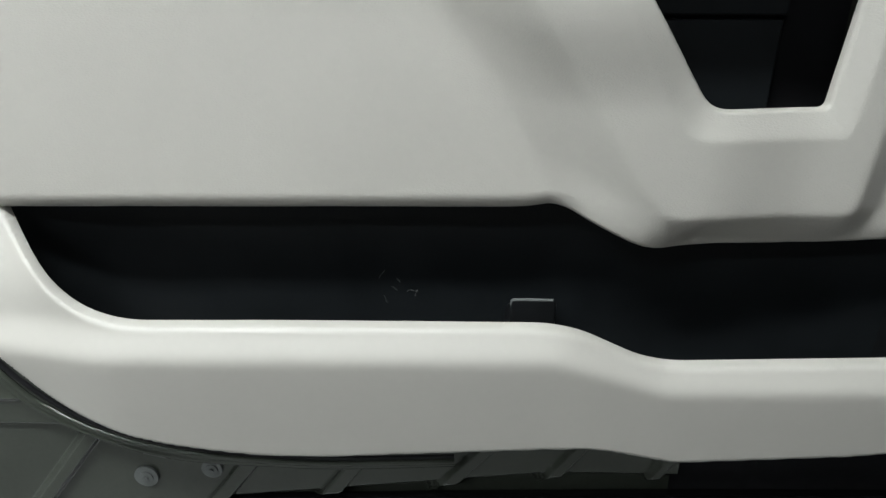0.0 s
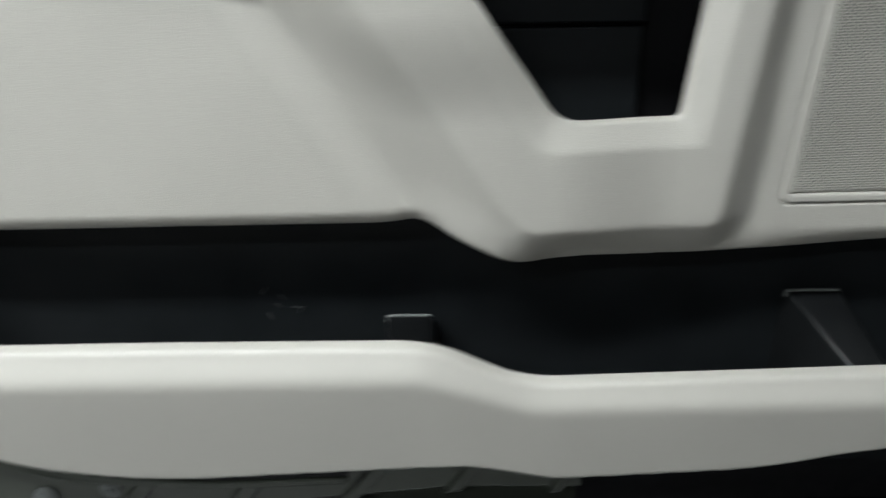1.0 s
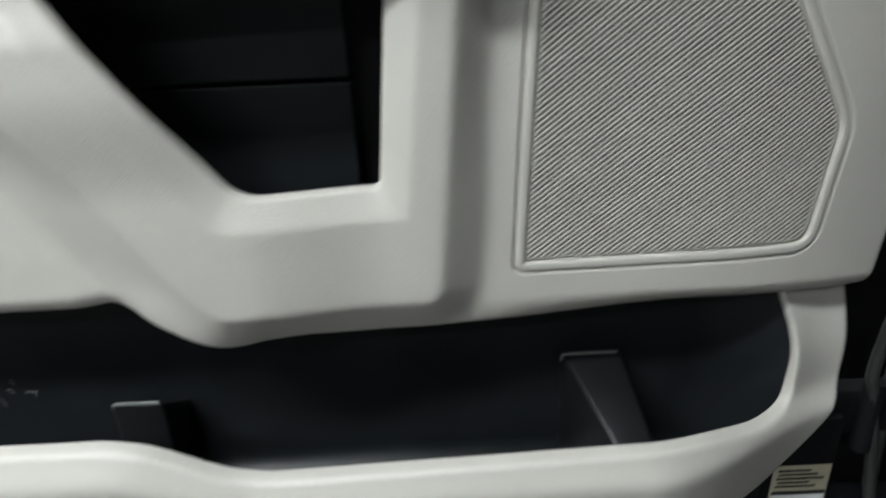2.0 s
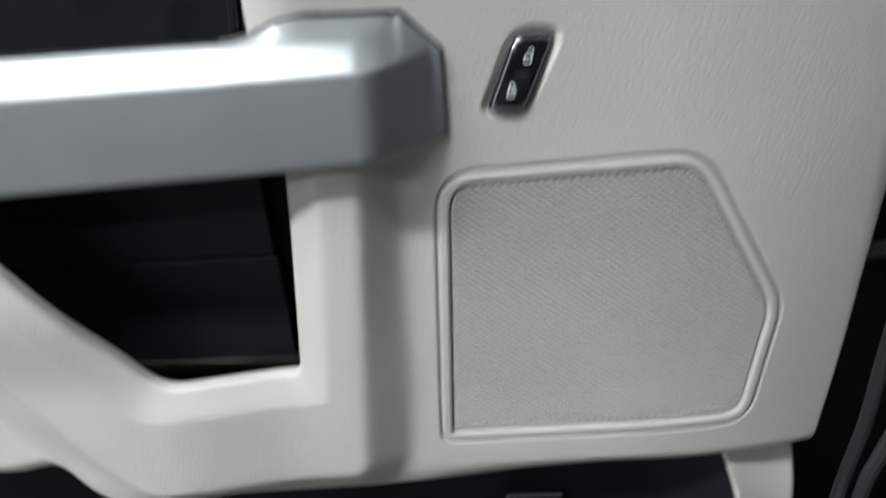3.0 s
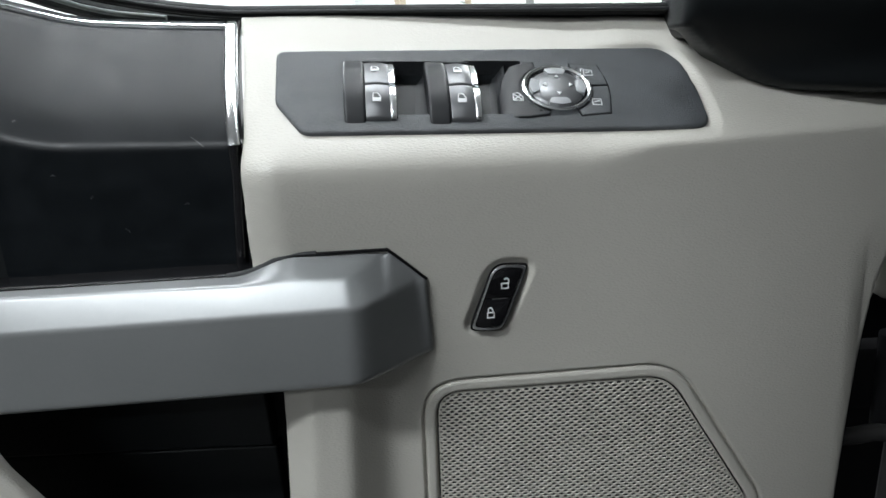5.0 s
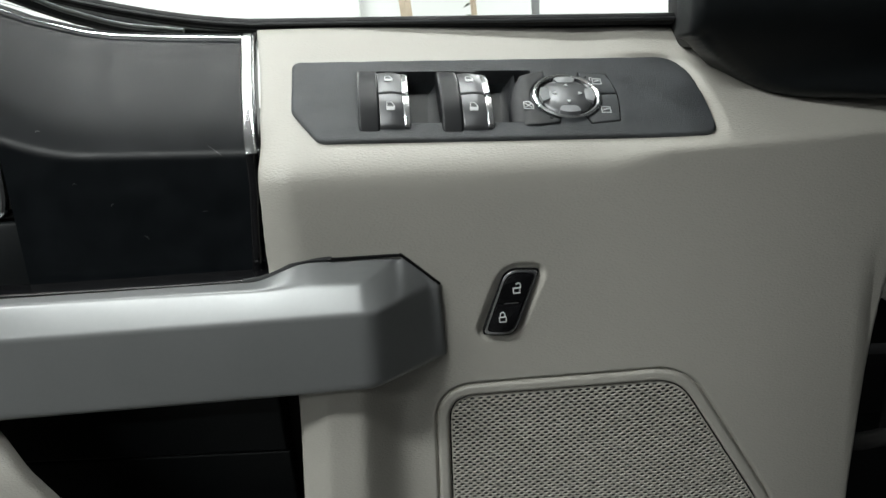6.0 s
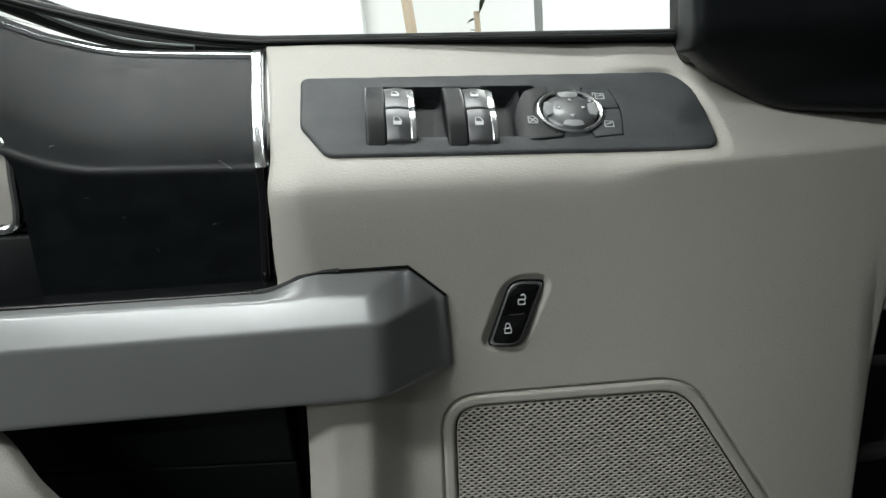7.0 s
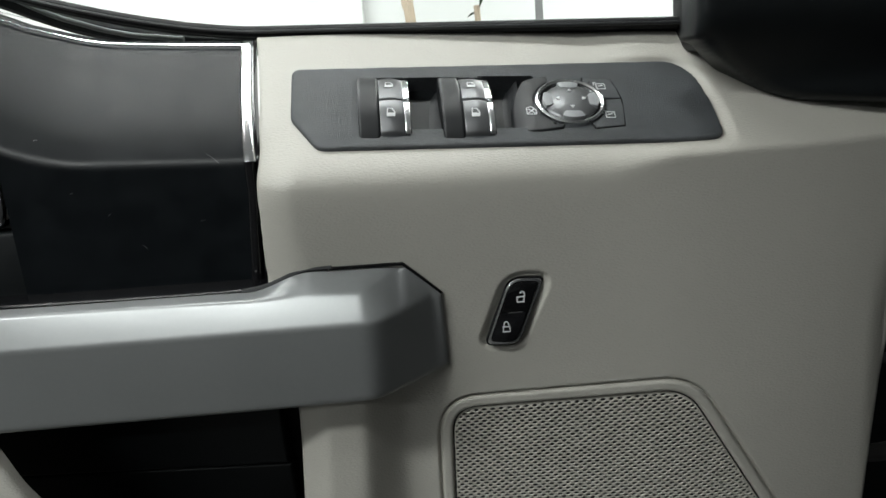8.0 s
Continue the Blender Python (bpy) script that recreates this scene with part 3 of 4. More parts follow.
part("sill_filler", tube([Vector((float(x), 0.168, 0.5 * float(insert_top(x)) + 0.5 * float(sill(x)) - 0.002)) for x in np.linspace(-0.36, -0.085, 30)], 0.012, 8), RUBBER, door, "black rubber sill filler")
part("sill_strip", tube([Vector((float(x), 0.1400, float(insert_top(x)) + 0.0045 + 0.05 * (-0.19 - float(x)))) for x in np.linspace(-0.36, -0.17, 20)], 0.0022, 8), RIVET_GREY, door, "thin grey sill strip")
for lx, lz, dx, dz in ((-0.115, 1.281, 0.010, -0.006), (-0.125, 1.236, 0.004, 0.001), (-0.215, 1.262, 0.003, 0.001), (-0.17, 1.222, 0.003, -0.002), (-0.240, 1.300, 0.003, 0.001), (-0.190, 1.245, 0.002, 0.002)):
    part("lint", tube([Vector((lx + dx * k / 4, float(insert_y(lx + dx * k / 4, lz + dz * k / 4)) - 0.0003, lz + dz * k / 4 + 0.0006 * math.sin(k * 1.1))) for k in range(5)], 0.00009, 5), PALE_KEY, door, "white lint fibre")

# inner opening lever housing beyond the insert
lever = part("lever_housing", merge(box(-0.42, -0.268, 0.024, 0.06, 1.19, 1.305, 0.006)), GLOSS_BLACK, door, "black surround of the opening lever")
part("lever_base", box(-0.42, -0.2605, 0.012, 0.03, 1.185, 1.2385, 0.003), BLACK_LINER, lever, "black lower surround")
part("lever_rim", tube(spline([(-0.34, 0.017, 1.318), (-0.286, 0.017, 1.313), (-0.2695, 0.017, 1.300), (-0.2700, 0.017, 1.280), (-0.2730, 0.017, 1.252), (-0.2800, 0.017, 1.2435), (-0.300, 0.017, 1.2430), (-0.34, 0.017, 1.2440)], 8), 0.0036, 10), CHROME, lever, "chrome rim")
part("lever_plate", box(-0.40, -0.2725, 0.017, 0.03, 1.2460, 1.3100, 0.003), CREAM, lever, "pale lever plate")

# ---- switch panel ----

def on_switch(x, y, z):
    """From (u, height below the plane, v) to the world."""
    p = np.stack([x, z, -y], 1) @ np.array(SW.to_3x3()).T + np.array(SW_O)
    return p[:, 0], p[:, 1], p[:, 2]


WELLS = [rounded([(-0.124, 0.0245, 0.003), (-0.121, -0.0335, 0.003), (-0.076, -0.0325, 0.003), (-0.076, 0.0255, 0.003)]),
         rounded([(-0.066, 0.0265, 0.003), (-0.062, -0.0320, 0.003), (-0.030, -0.0315, 0.003), (-0.024, 0.0272, 0.003)])]


def bezel_inside(x, z):
    return np.maximum(dist(x, z, BEZEL), np.maximum(-dist(x, z, WELLS[0]), -dist(x, z, WELLS[1])))


def bezel_depth(x, z):
    return -0.0026 + round_edge(np.maximum(dist(x, z, BEZEL), -0.01), 0.0016)


bezel = relief("switch_panel", lines((-0.205, 0.11, 0.0016)), lines((-0.056, 0.05, 0.0014)), bezel_inside, bezel_depth, 0.012, BEZEL_GREY, door, "dark grained plastic switch panel", 50, on_switch)
part("well_floor", merge(*[prism(np.array([(a, -0.04), (b, -0.04), (b, 0.032), (a, 0.032)]), -0.014, -0.0095, 0, SW) for a, b in ((-0.135, -0.072), (-0.0715, -0.02))]), BLACK_LINER, bezel)


def bowl(u0, u1, tall):
    """A finger ramp that rises out of a well towards the next hood."""
    bm = bmesh.new()
    rows = []
    for k in range(9):
        t = k / 8
        u, h = u0 + (u1 - u0) * t, -0.0105 + tall * t * t * t
        rows.append([bm.verts.new((u, -0.0335, -0.011)), bm.verts.new((u, -0.0335, h)), bm.verts.new((u, 0.0265 - 0.05 * (1 - t) ** 2, h)), bm.verts.new((u, 0.027, -0.011))])
    skin(bm, rows)
    bm.transform(SW)
    return bm


part("finger_ramp", bowl(-0.113, -0.084, 0.0095), SWITCH_BLACK, bezel)
part("finger_ramp", bowl(-0.056, -0.036, 0.0095), SWITCH_BLACK, bezel)


def icon_window(place, s=0.0046):
    """Outline of a small car window with a solid lower half, on the plane that place names."""
    outline = [(-0.9, -0.8), (-0.9, 0.9), (0.15, 0.9), (0.9, 0.0), (0.9, -0.8), (-0.9, -0.8), (-0.9, -0.6)]
    return merge(stroke([(a * s * 0.62, b * s * 0.8) for a, b in outline], 0.0007, 0.0, 0.0003, place),
                 stroke([(-0.9 * s * 0.62, -0.3 * s), (0.9 * s * 0.62, -0.3 * s)], 0.0022, 0.0, 0.0003, place))


def ridge(u0, u1, v0, v1, height, side, shear, n=28, drop=0.0012, base=-0.008, crown=0.0, ends=0.0):
    """A body whose top follows height(v), with both ends turned down over the length drop."""
    bm = bmesh.new()
    rings = []
    for k in range(n + 1):
        t = 0.5 - 0.5 * math.cos(math.pi * k / n)
        v = v0 + (v1 - v0) * t
        h = max(base + 0.002, height(v) - drop * (1 - min(1.0, (v - v0) / drop, (v1 - v) / drop)) ** 2)
        near = max(0.0, 1 - min(v - v0, v1 - v) / ends) if ends else 0.0
        inset = ends * (1 - math.sqrt(1 - 0.98 * near * near))
        a, b = u0 + inset, u1 - inset
        ring = rounded([(a, base, 0.0), (a, h, side), (0.4 * a + 0.6 * b, h + crown, 0.008), (b, h - 0.4 * crown, side), (b, base, 0.0)], 5)
        rings.append([bm.verts.new((q[0] - shear[0] * (v - shear[1]), v, q[1])) for q in ring])
    skin(bm, rings)
    bm.transform(SW)
    return bm


def skirt(u0, lean):
    """The rounded foot at the lower end of a hood."""
    arc = [(u0 + 0.0178 - 0.0176 * math.cos(math.pi * k / 16) - lean[0] * (-0.044 - lean[1]), -0.0400 - 0.0062 * math.sin(math.pi * k / 16)) for k in range(17)]
    return prism(arc, -0.004, 0.0022, 0.0010, SW)


def hump(v, rise=0.0125):
    """Height of the hood along v: an arch that falls to the panel at both ends."""
    t = min(1.0, abs(v + 0.0090) / 0.0365)
    return rise * (1 - t ** 2.7) - 0.0008


def window_switch(u0, lean):
    """An arched hood with a wall along one side, and two curved rockers sunk beside it; lean is (slope, pivot)."""
    hood = part("window_switch", merge(ridge(u0, u0 + 0.0345, -0.0468, 0.0272, lambda v: min(hump(v) - 0.0012, 0.0060), 0.0016, lean, ends=0.005),
                                       ridge(u0, u0 + 0.0142, -0.0452, 0.0272, lambda v: hump(v) + 0.0006, 0.0022, lean, ends=0.005),
                                       ridge(u0 + 0.0100, u0 + 0.0338, -0.0450, -0.0402, lambda v: hump(v) - 0.0008, 0.0010, lean),
                                       ridge(u0 + 0.0100, u0 + 0.0330, 0.0212, 0.0272, lambda v: hump(v) + 0.0010, 0.0010, lean), skirt(u0, lean)), SWITCH_BLACK, door, "black hooded window switch")
    part("rocker_gap", ridge(u0 + 0.0138, u0 + 0.0330, -0.0400, 0.0215, lambda v: hump(v) - 0.0022, 0.0010, lean), GLOSS_BLACK, hood)
    for v0, v1, lift_by in ((-0.0398, -0.0136, 0.0006), (-0.0122, 0.0178, 0.0)):
        part("rocker", ridge(u0 + 0.0144, u0 + 0.0308, v0, v1, lambda v: hump(v) - 0.0004 + lift_by, 0.0008, lean, crown=0.0012), CAP_GREY, hood, "satin dark grey rocker")
        part("rocker_edge", ridge(u0 + 0.0306, u0 + 0.0352, v0 + 0.0012, v1 - 0.0012, lambda v: hump(v) - 0.0008 + lift_by, 0.0019, lean), SATIN_CHROME, hood, "bright rocker edge")
    for v, lift_by in ((-0.0265, 0.0006), (0.0030, 0.0)):
        slope = (hump(v + 0.001) - hump(v - 0.001)) / 0.002
        place = SW @ Matrix.Translation((u0 + 0.0222 - lean[0] * (v - lean[1]), v, hump(v) + lift_by + 0.0008)) @ Matrix.Rotation(math.atan(slope), 4, "X")
        part("window_icon", icon_window(place), ICON_WHITE, hood, "white window symbol")
    return hood


window_switch(-0.1490, (0.09, 0.0))
window_switch(-0.0925, (0.075, 0.0))

# mirror control: round pad in a chrome ring, with three keys round it
CU, CV = -0.0017, -0.0050


SWC = SW @ Matrix.Translation((CU, CV, 0)) @ Matrix.Diagonal((1.0, 1.02, 1, 1)) @ Matrix.Translation((-CU, -CV, 0))


def circle(r, n=40, cu=CU, cv=CV):
    return np.array([(cu + r * math.cos(6.28318 * k / n), cv + r * math.sin(6.28318 * k / n)) for k in range(n)])


def ring(r0, r1, h0, h1, place=SW, n=48, cu=CU, cv=CV):
    bm = bmesh.new()
    rows = []
    for k in range(n + 1):
        a = 6.28318 * k / n
        c, s = math.cos(a), math.sin(a)
        mid = (r0 + r1) / 2
        prof = [(r0, h0), (r0, h1 - 0.0006), (mid, h1), (r1, h1 - 0.0006), (r1, h0)]
        rows.append([bm.verts.new((cu + c * r, cv + s * r, h)) for r, h in prof])
    skin(bm, rows, caps=False)
    bmesh.ops.remove_doubles(bm, verts=bm.verts, dist=1e-6)
    bm.transform(place)
    return bm


control = part("mirror_control", prism(circle(0.0225), 0.0, 0.0034, 0.0006, SWC), GLOSS_BLACK, door, "round mirror adjusting control")
part("chrome_ring", ring(0.0212, 0.0241, 0.002, 0.0056, SWC), SATIN_CHROME, control, "chrome ring")


def dome(r, h0, rise):
    bm = bmesh.new()
    rows = []
    for j in range(7):
        t = j / 6
        rr, h = r * math.cos(t * 1.5), h0 + rise * math.sin(t * 1.5)
        rows.append([bm.verts.new((CU + rr * math.cos(6.28318 * k / 40), CV + rr * math.sin(6.28318 * k / 40), h)) for k in range(40)])
    skin(bm, rows)
    bm.transform(SWC)
    return bm


pad = part("pad", dome(0.0192, 0.0030, 0.0040), CAP_GREY, control, "domed grey direction pad")
for k in range(4):
    a = math.pi / 2 * k
    rot = Matrix.Translation((CU, CV, 0)) @ Matrix.Rotation(a, 4, "Z")
    part("direction_key", prism(rounded([(0.0125, -0.0055, 0.001), (0.0178, -0.0078, 0.001), (0.0198, 0.0, 0.004), (0.0178, 0.0078, 0.001), (0.0125, 0.0055, 0.001)]), 0.002, 0.0064, 0.0006, SWC @ rot), PALE_KEY, control, "pale key of the direction pad")
    part("arrow", prism([(0.0105, 0.0), (0.0078, 0.0016), (0.0078, -0.0016)], 0.006, 0.0073, 0, SWC @ rot), ICON_WHITE, control, "small white arrow")


left_key = [(-0.0150, 0.0255), (-0.0330, 0.0200), (-0.0395, 0.008), (-0.0420, -0.006), (-0.0420, -0.022), (-0.0405, -0.0350), (-0.024, -0.0355), (-0.0095, -0.0325)] + [(CU + 0.0252 * math.cos(a), CV + 0.0252 * math.sin(a)) for a in np.linspace(4.45, 2.1, 14)]
left_key = np.array(left_key)


def lockout_depth(u, v):
    return -0.0040 + 0.0075 * np.clip((-0.0270 - u) / 0.0155, 0, 1.1) ** 2 + round_edge(np.maximum(dist(u, v, left_key), -0.004), 0.0011)


relief("lockout_key", lines((-0.0430, -0.0080, 0.0008)), lines((-0.0365, 0.0265, 0.0008)), lambda u, v: dist(u, v, left_key), lockout_depth, 0.006, SWITCH_BLACK, bezel, "black window lock-out key", 40, on_switch)
part("indicator", prism(circle(0.0011, 14, -0.0150, -0.0285), 0.003, 0.0042, 0, SW), GLOSS_BLACK, bezel)
up_key = [(CU + 0.0252 * math.cos(a), CV + 0.0252 * math.sin(a)) for a in np.linspace(1.05, 0.19, 7)] + [(0.0346, 0.0003), (0.0330, 0.0120), (0.0303, 0.0225), (0.0108, 0.0238)]
low_key = [(CU + 0.0252 * math.cos(a), CV + 0.0252 * math.sin(a)) for a in np.linspace(0.13, -1.05, 9)] + [(0.0125, -0.0322), (0.0320, -0.0292), (0.0344, -0.0100), (0.0347, -0.0007)]
for outline, u, v in ((up_key, 0.0225, 0.0130), (low_key, 0.0240, -0.0190)):
    big = [(p[0] + (p[0] - u) * 0.07, p[1] + (p[1] - v) * 0.07) for p in outline]
    key = part("mirror_key", prism(outline, -0.004, 0.0036, 0.0008, SW), BEZEL_GREY, door, "dark mirror selector key")
    part("key_gap", prism(big, -0.004, 0.0028, 0.0, SW), GLOSS_BLACK, key)
    s = 0.0030
    part("mirror_icon", merge(stroke([(u - s, v - s), (u - s, v + s), (u + s, v + s), (u + s, v - s), (u - s, v - s), (u - s, v)], 0.0006, 0.0036, 0.0039, SW),
                              stroke([(u - s * 1.6, v + s * 0.4), (u - s * 1.6, v + s * 1.4), (u - s, v + s * 1.4)], 0.0006, 0.0036, 0.0039, SW),
                              stroke([(u - s * 0.6, v), (u + s * 0.6, v + s * 0.4)], 0.0007, 0.0036, 0.0039, SW)), ICON_WHITE, key, "white mirror symbol")
    part("indicator", prism(circle(0.0007, 10, u - 0.0075, v + 0.005), 0.003, 0.0038, 0, SW), GLOSS_BLACK, key)
u, v, s = -0.0300, -0.0150, 0.0040
part("lockout_icon", merge(stroke([(u - s * 0.7, v - s), (u - s * 0.7, v + s * 0.8), (u + s * 0.2, v + s), (u + s * 0.9, v), (u + s * 0.9, v - s), (u - s * 0.7, v - s), (u - s * 0.7, v)], 0.0007, 0.0040, 0.0043, SW),
                           stroke([(u - s * 0.5, v - s * 0.7), (u + s * 0.7, v + s * 0.5)], 0.0006, 0.0040, 0.0043, SW), stroke([(u - s * 0.5, v + s * 0.5), (u + s * 0.7, v - s * 0.7)], 0.0006, 0.0040, 0.0043, SW)), ICON_WHITE, bezel, "white crossed window symbol")

# ---- lock switch ----
LK_C = Vector((0.0868, float(trim_y(0.0868, 1.160)) + 0.0016, 1.160))
LK_N = Vector((0.06, -1.0, 0.06)).normalized()
LK_U = Vector((1, 0, 0))
LK_U = (LK_U - LK_N * LK_U.dot(LK_N)).normalized()
LK_V = LK_N.cross(LK_U)
LK = Matrix((LK_U, LK_V, LK_N)).transposed().to_4x4()
LK.translation = LK_C


def lock_outline(inset):
    poly = rounded([(-0.0208 + inset * 1.3, -0.0215 + inset, 0.004), (0.0012 - inset * 0.4, -0.0235 + inset, 0.007), (0.0212 - inset * 1.3, 0.0220 - inset, 0.004), (-0.0020 + inset * 0.4, 0.0240 - inset, 0.009)], 6)
    return [tuple(p) for p in poly]


lock = part("lock_switch", prism(lock_outline(0.0004), -0.006, 0.0028, 0.0007, LK, 3), SATIN_CHROME, door, "lock switch in a slim chrome frame")
part("switch_well", prism(lock_outline(0.0020), -0.004, 0.0030, 0.0, LK), GLOSS_BLACK, lock)
part("switch_gap", prism(lock_outline(-0.0006), -0.004, 0.0010, 0.0, LK), RUBBER, lock)
low, high = lock_outline(0.0027), lock_outline(0.0027)
part("lock_button", prism([p for p in low if p[1] < -0.0005] + [(0.0085, -0.0006), (-0.0098, -0.0006)], 0.0, 0.0038, 0.0007, LK), GLOSS_BLACK, lock, "gloss black lock button")
part("unlock_button", prism([(-0.0090, 0.0006), (0.0092, 0.0006)] + [p for p in high if p[1] > 0.0008], 0.0, 0.0038, 0.0007, LK), GLOSS_BLACK, lock, "gloss black unlock button")
part("divider", prism([(-0.0045, -0.0004), (0.0055, -0.0004), (0.0055, 0.0004), (-0.0045, 0.0004)], 0.0, 0.0040, 0.0, LK), CHROME, lock)


def padlock(u, v, is_open):
    s = 0.0025
    shackle = [(u + math.cos(a) * s * 0.62 + (s * 0.5 if is_open else 0), v + s * 0.55 + math.sin(a) * s * 0.85) for a in np.linspace(0 if not is_open else -0.5, math.pi if not is_open else 2.7, 9)]
    if not is_open:
        shackle = [(u + s * 0.62, v)] + shackle + [(u - s * 0.62, v)]
    else:
        shackle = [(u + s * 1.12, v)] + shackle
    body = [(u - s * 0.9, v), (u + s * 0.9, v), (u + s * 0.9, v - s * 1.4), (u - s * 0.9, v - s * 1.4), (u - s * 0.9, v), (u - s * 0.5, v)]
    return merge(stroke(shackle, 0.0008, 0.0038, 0.0041, LK), stroke(body, 0.0009, 0.0038, 0.0041, LK))


part("lock_icon", padlock(-0.0062, -0.0095, False), ICON_WHITE, lock, "white closed padlock symbol")
part("unlock_icon", padlock(0.0045, 0.0105, True), ICON_WHITE, lock, "white open padlock symbol")

# ---- map pocket ----
POCKET = np.concatenate([
    rounded([(-0.92, 0.90, 0.0), (-0.92, 0.82, 0.0), (-0.8448, 0.708, 0.05), (-0.7996, 0.6564, 0.04), (-0.715, 0.6160, 0.05), (-0.5856, 0.5950, 0.08), (-0.2600, 0.619, 0.02), (-0.2050, 0.6070, 0.02), (-0.1776, 0.601, 0.02),
             (0.02, 0.616, 0.05), (0.105, 0.640, 0.05), (0.165, 0.647, 0.03), (0.238, 0.627, 0.03), (0.295, 0.666, 0.06), (0.323, 0.712, 0.03), (0.3265, 0.760, 0.03), (0.325, 0.87, 0.0)], 8),
    rounded([(0.240, 0.87, 0.0), (0.258, 0.818, 0.03), (0.272, 0.775, 0.03), (0.270, 0.722, 0.03), (0.235, 0.7150, 0.02), (0.155, 0.7290, 0.04), (0.0, 0.7235, 0.03), (-0.2110, 0.7165, 0.03), (-0.2980, 0.7570, 0.03),
             (-0.56, 0.7550, 0.05), (-0.714, 0.7525, 0.03), (-0.755, 0.7630, 0.03), (-0.783, 0.783, 0.04), (-0.840, 0.843, 0.03), (-0.87, 0.90, 0.0)], 8)])


def pocket_depth(x, z):
    return pocket_y(x, z) + round_edge(np.maximum(dist(x, z, POCKET), -0.01), 0.0035)


pocket = relief("map_pocket", lines((-0.93, -0.68, 0.003), (-0.68, -0.34, 0.005), (-0.34, -0.15, 0.003), (-0.15, 0.10, 0.004), (0.10, 0.345, 0.0022)), lines((0.59, 0.90, 0.0028)), lambda x, z: dist(x, z, POCKET), pocket_depth, 0.011, CREAM_SMOOTH, door, "pale vinyl map pocket front", 50)


LINER = rounded([(-0.92, 0.88, 0.0), (-0.865, 0.74, 0.05), (-0.795, 0.672, 0.04), (-0.71, 0.610, 0.03), (0.20, 0.600, 0.03), (0.262, 0.640, 0.03), (0.276, 0.72, 0.03), (0.272, 0.77, 0.03), (0.246, 0.87, 0.0)])


def liner_y(x, z):
    end = -0.042 * np.clip((x - 0.19) / 0.08, 0, 1.1) ** 2 - 0.05 * np.clip((-0.74 - x) / 0.12, 0, 1) ** 2
    return 0.062 + end - 0.115 * np.clip((0.645 - z) / 0.05, 0, 1) ** 2


liner = relief("pocket_liner", lines((-0.93, 0.32, 0.008)), lines((0.595, 0.87, 0.006)), lambda x, z: dist(x, z, LINER), liner_y, 0.003, BLACK_LINER, door, "black plastic pocket lining")


def rib(back, front):
    """A dividing rib under a top face from the edge back to the edge front, both (x0, x1, y, z)."""
    bm = bmesh.new()
    bmesh.ops.create_cube(bm, size=1)
    for v in bm.verts:
        x0, x1, y, z = front if v.co.y < 0 else back
        v.co = Vector((x1 if v.co.x > 0 else x0, y, z if v.co.z > 0 else min(back[3], front[3]) - 0.07))
    bmesh.ops.bevel(bm, geom=bm.edges[:], offset=0.003, segments=3, profile=0.5, affect="EDGES")
    return bm


for back, front, crown in (((-0.346, -0.296, 0.066, 0.7120), (-0.344, -0.297, 0.010, 0.7490), 1), ((0.070, 0.128, 0.066, 0.7530), (0.103, 0.137, -0.030, 0.7120), 0)):
    part("pocket_rib", rib(back, front), RIB_BLACK, liner, "black dividing rib")
    x0, x1, y, z = (front, back)[1 - crown]
    y = y + 0.002 if crown else y - 0.012
    # Grey tube paints in the highlight along the rib's top edge and corner.
    part("rib_highlight", tube(spline([(x0 + 0.001, y + 0.001, z - 0.008), (x0 + 0.0015, y, z - 0.002), (x0 + 0.005, y, z - 0.0008), (0.5 * (x0 + x1), y, z - 0.0004), (x1 - 0.004, y, z - 0.0008)], 5), 0.0016, 8), RIVET_GREY, liner, "grey line for the highlight on the rib edge")
for sx, sz, dx, dz in ((-0.375, 0.782, 0.006, 0.010), (-0.352, 0.776, -0.004, 0.007), (-0.345, 0.766, 0.012, 0.002), (-0.371, 0.760, 0.004, -0.008), (-0.336, 0.760, 0.003, 0.009), (-0.362, 0.771, 0.007, -0.003)):
    part("scratch", tube([Vector((sx - 0.11 + dx * k / 4, 0.0612, sz - 0.035 + dz * k / 4 + 0.0012 * math.sin(k * 1.4))) for k in range(5)], 0.0003, 5), RIVET_GREY, liner, "pale scuff mark")

# ---- painted door shell below and behind the trim ----
SHELL_Y = 0.040


def shell_depth(x, z):
    y = SHELL_Y + 0 * x
    for x0, z0, x1, z1, w in ((-0.923, 0.4376, -0.845, 0.536, 0.012), (-0.697, 0.445, -0.653, 0.5016, 0.011), (-0.5575, 0.4567, -0.518, 0.5094, 0.011), (-0.414, 0.4736, -0.373, 0.5215, 0.009), (-0.286, 0.489, -0.257, 0.5305, 0.008), (-0.160, 0.498, -0.148, 0.5187, 0.007)):
        ex, ez = x1 - x0, z1 - z0
        t = np.clip(((x - x0) * ex + (z - z0) * ez) / (ex * ex + ez * ez), -0.3, 1.4)
        d = np.hypot(x - x0 - t * ex, z - z0 - t * ez)
        y = y - 0.010 * (1 - ease(w * 0.72, w * 1.04, d))
    return y + 0.022 * ease(0.452, 0.428, z - 0.12 * np.clip(x + 0.68, 0, 0.4)) * ease(-0.72, -0.67, x) + 0.008 * ease(0.557, 0.551, z) * ease(-0.004, -0.012, x + 0.923 - 0.793 * (z - 0.4376)) - 0.006 * np.exp(-((z - 0.597) / 0.004) ** 2) * ease(-0.90, -0.92, x)


